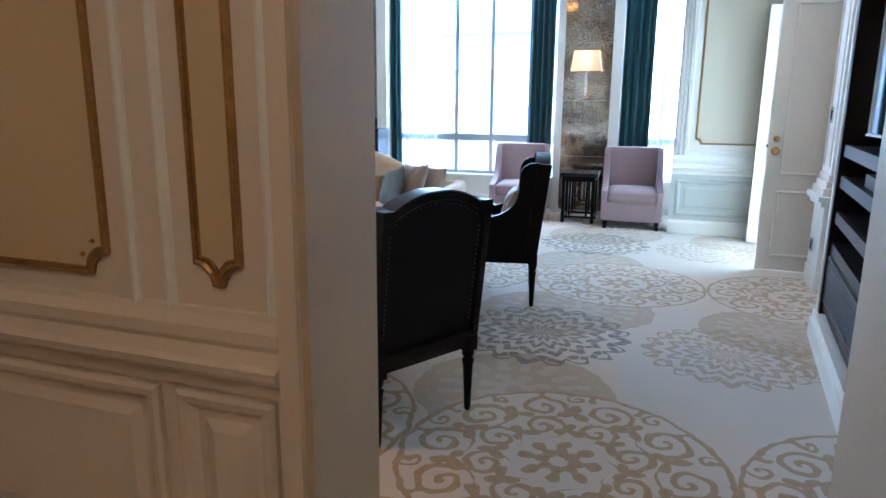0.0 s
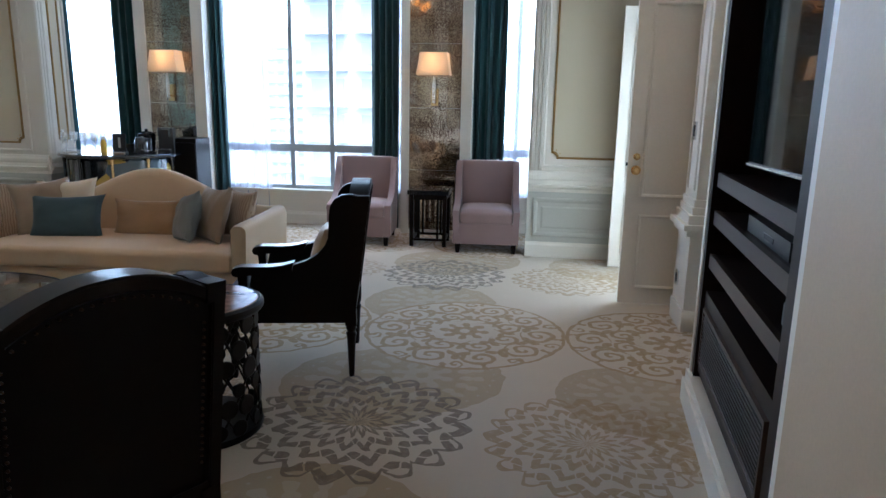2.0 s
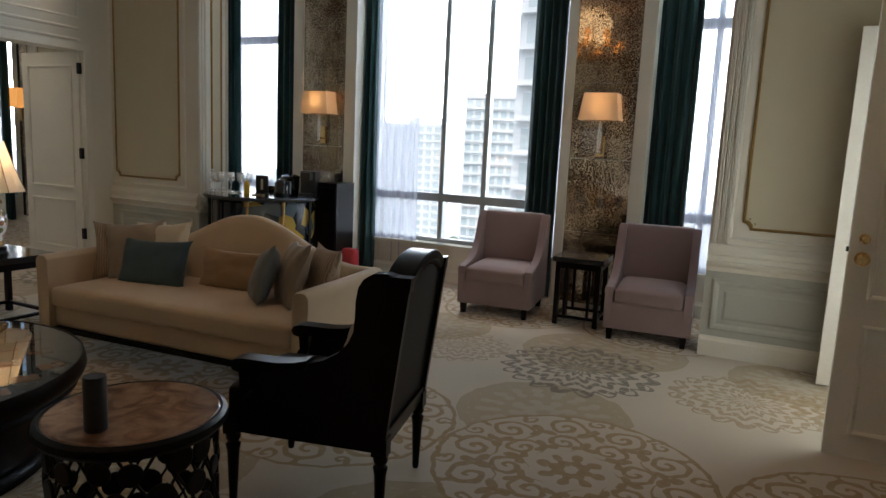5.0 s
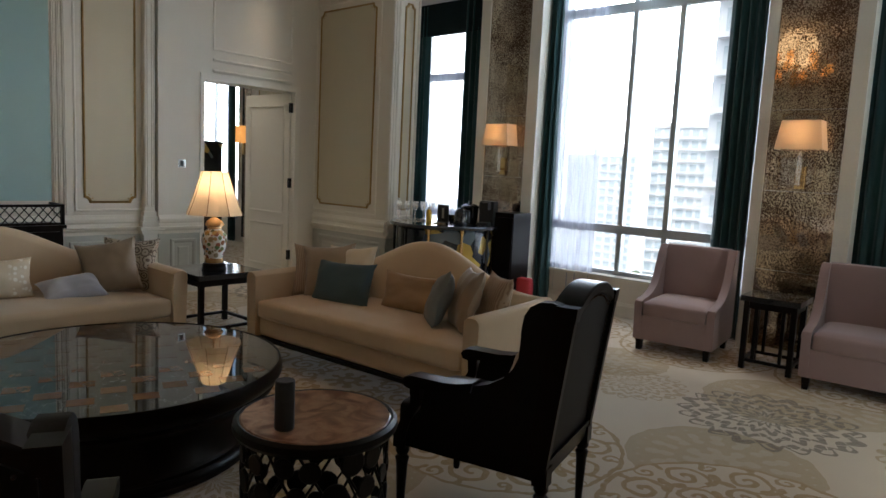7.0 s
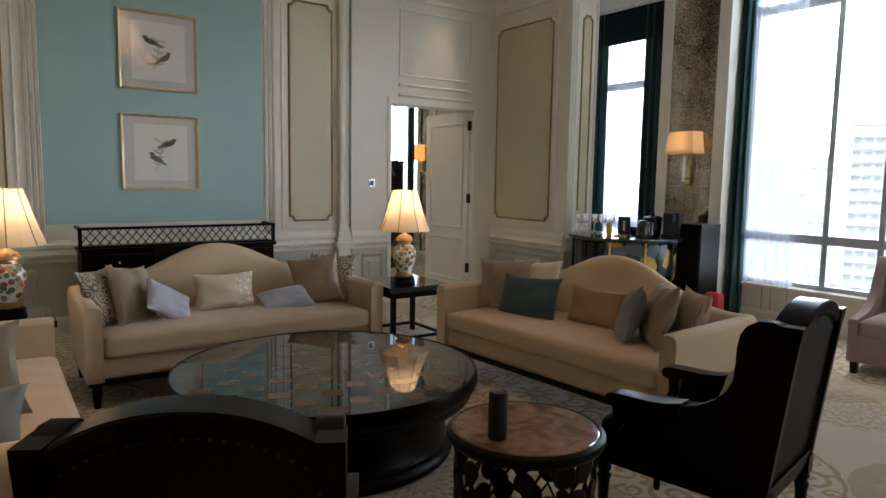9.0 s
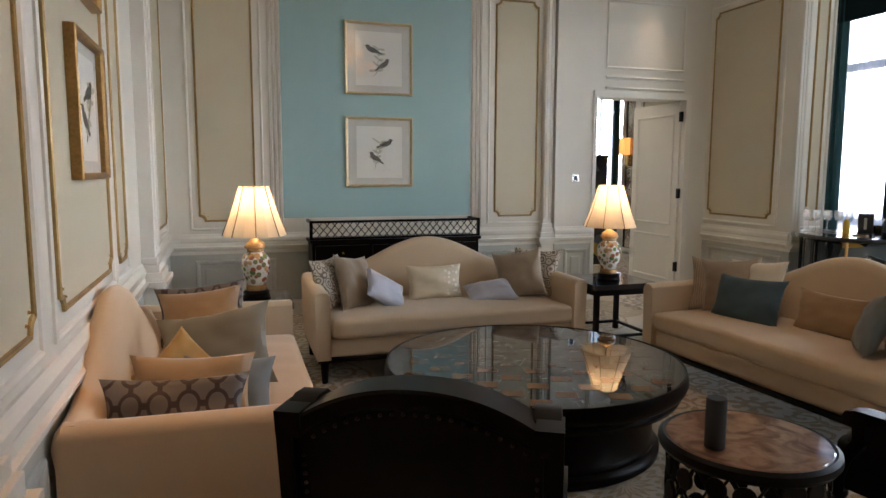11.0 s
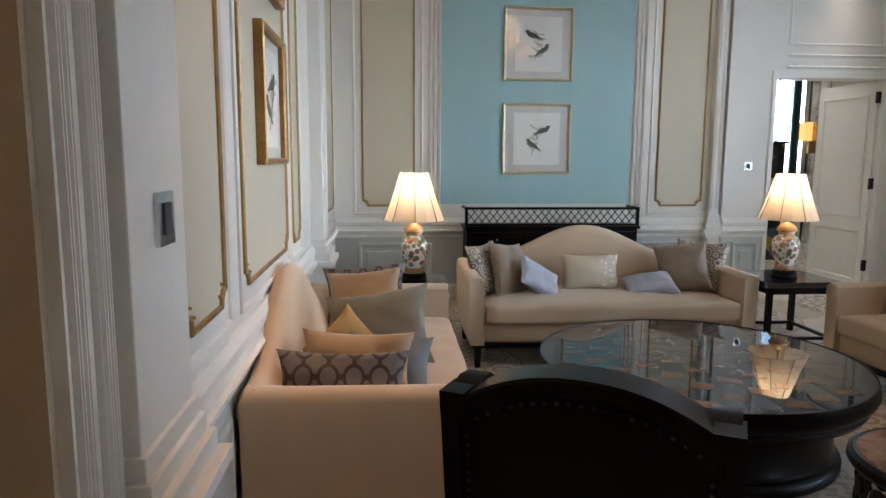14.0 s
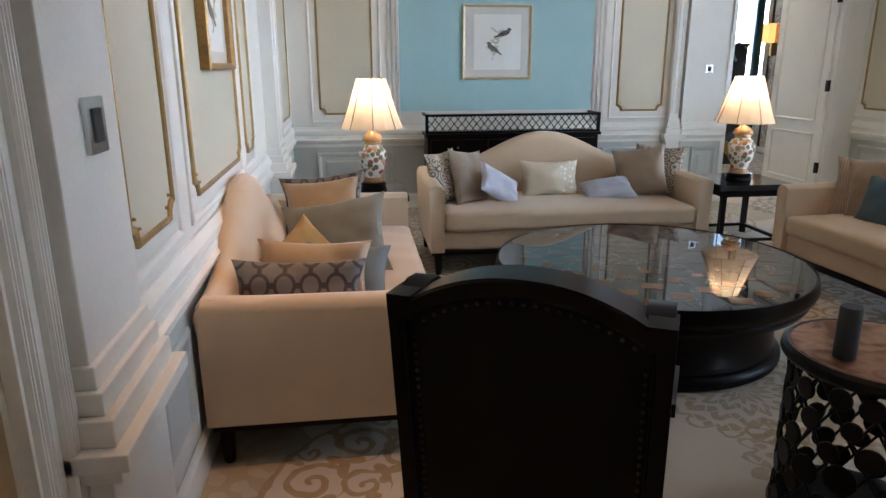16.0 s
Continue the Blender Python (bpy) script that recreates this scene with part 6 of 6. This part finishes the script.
part("tray", boxed((-0.16, 0.16, -0.1, 0.1, 0, 0.01), (-0.16, 0.16, 0.09, 0.1, 0, 0.07), (-0.16, -0.15, -0.1, 0.1, 0, 0.07), (0.15, 0.16, -0.1, 0.1, 0, 0.07)), black_lacquer, tr2)
nap = thing("napkin", "folded pale napkin on the bar", "napkin", -3.83, 7.86, 0.9055, 15)
part("cloth", boxed((-0.06, 0.06, -0.03, 0.03, 0, 0.012)), tan_cloth, nap, bevel=0.004)
kettle = thing("kettle", "black electric kettle on the bar", "kettle", -3.66, 8.02, 0.9055)
part("body", lathe(bmesh.new(), [(0.075, 0), (0.08, 0.02), (0.07, 0.14), (0.05, 0.17), (0.02, 0.18)], 20), black_lacquer, kettle, smooth=True)
part("handle", boxed((0.06, 0.11, -0.012, 0.012, 0.03, 0.05), (0.095, 0.115, -0.012, 0.012, 0.03, 0.16), (0.04, 0.115, -0.012, 0.012, 0.14, 0.16)), black_plastic, kettle, bevel=0.004)
coffee = thing("coffee_machine", "black capsule coffee machine on the bar", "appliance", -3.55, 8.33, 0.9055, 20)
part("body", boxed((-0.08, 0.08, -0.02, 0.15, 0, 0.26)), black_plastic, coffee, bevel=0.02)
part("spout_head", boxed((-0.05, 0.05, -0.13, 0.0, 0.17, 0.25)), black_plastic, coffee, bevel=0.012)
part("drip_tray", boxed((-0.06, 0.06, -0.15, 0.0, 0, 0.03)), black_plastic, coffee, bevel=0.006)
fr = thing("minibar_cabinet", "tall dark wood minibar cabinet beside the bar", "cabinet", -3.38, 8.60)
part("body", boxed((-0.14, 0.13, -0.17, 0.16, 0.0, 1.05)), dark_wood, fr, bevel=0.006)
part("door", boxed((-0.13, 0.12, -0.185, -0.17, 0.08, 1.0)), dark_wood, fr, bevel=0.004)
redbag = thing("red_bag", "small bright red bag on the floor by the bar", "bag", -3.17, 8.60, 0)
part("body", soft_box(bmesh.new(), -0.09, 0.09, -0.06, 0.06, 0, 0.34, 0, 5), red_thing, redbag, smooth=True)

# ---- ceiling lights ----


def downlight(x, y, watts, angle, color=(1.0, 0.80, 0.58), target=None):
    d = thing("downlight", "small recessed ceiling downlight, lit", "lamp", x, y, TOP, 0, "ceiling downlights")
    part("trim_ring", lathe(bmesh.new(), [(0.035, -0.002), (0.05, -0.004), (0.052, 0.0), (0.05, 0.001)], 20), trim_white, d)
    s = new("downlight_beam", bpy.data.lights.new("downlight_beam", 'SPOT'))
    s.data.energy, s.data.color, s.data.spot_size, s.data.spot_blend, s.data.shadow_soft_size = watts, color, radians(angle), 0.9, 0.03
    s.matrix_world = look((x, y, TOP - 0.02), target or (x, y, 0))


downlight(DOORW + 0.22, 7.0, 6.0, 56, (1.0, 0.74, 0.48))
downlight(WEST + 0.3, 5.35, 1.3, 60)
downlight(WEST + 0.3, 2.2, 1.3, 60)
downlight(-5.0, SOUTH + 0.3, 2.5, 80)
downlight(-2.35, 2.05, 20.0, 46, (1.0, 0.50, 0.19))
downlight(-1.12, 1.95, 16.0, 40, (1.0, 0.47, 0.16))
downlight(-2.4, 5.35, 7.0, 44, (1.0, 0.50, 0.20))
downlight(-0.75, 8.0, 7.0, 46, (1.0, 0.46, 0.16))
downlight(1.35, 5.6, 9.0, 62, (1.0, 0.62, 0.32))
# added unseen downlight that brightens the open door leaf in the west room
downlight(-7.2, 6.7, 16.0, 100, (1.0, 0.82, 0.62))

# chandelier seen in the old mirrors
ch = thing("chandelier", "brass chandelier with small amber shades", "lamp", -1.9, 4.1, 0)
part("rod", rod(bmesh.new(), (0, 0, 3.0), (0, 0, TOP), 0.012), brass, ch)
part("bowl", lathe(bmesh.new(), [(0.02, 2.95), (0.07, 3.0), (0.05, 3.06), (0.03, 3.2), (0.05, 3.24), (0.02, 3.3)], 18), brass, ch, smooth=True)
for tier, n, r, z in ((0, 8, 0.46, 3.16), (1, 5, 0.27, 3.36)):
    for k in range(n):
        a = 6.2832 * (k + 0.3 * tier) / n
        ux, uy = math.cos(a), math.sin(a)
        bm = bmesh.new()
        pts = [(0.03, z - 0.06), (r * 0.5, z - 0.13), (r * 0.85, z - 0.1), (r, z)]
        for (r0, z0), (r1, z1) in zip(pts, pts[1:]):
            rod(bm, (ux * r0, uy * r0, z0), (ux * r1, uy * r1, z1), 0.008, 6)
        arm = part("arm", bm, brass, ch)
        part("candle_shade", lathe(bmesh.new(), [(0.062, z + 0.0), (0.05, z + 0.06), (0.036, z + 0.11)], 14, ux * r, uy * r), candle_shade_glow, arm, "small glowing amber shade")
point_light("chandelier_glow", (-1.9, 4.1, 3.5), 1.6, WARM, 0.3)

# foyer lamp
fl = thing("ceiling_lamp", "plain warm foyer ceiling lamp", "lamp", 0.2, -0.7, TOP)
part("dome", lathe(bmesh.new(), [(0.05, -0.14), (0.13, -0.1), (0.17, -0.03), (0.17, 0.0)], 24), bulb_glow, fl, smooth=True)
point_light("foyer_bulb", (0.2, -0.7, TOP - 0.3), 3.6, (1.0, 0.63, 0.34), 0.15)

# west room contents seen through the doorway
s2 = thing("wall_sconce", "lit amber wall sconce in the adjoining room", "lamp", -9.72, 9.185, 0, 0)
part("shade", boxed((-0.09, 0.09, -0.16, -0.05, 1.80, 2.1)), candle_shade_glow, s2)
part("backplate", boxed((-0.03, 0.03, -0.06, 0.0, 1.6, 1.8)), brass, s2)
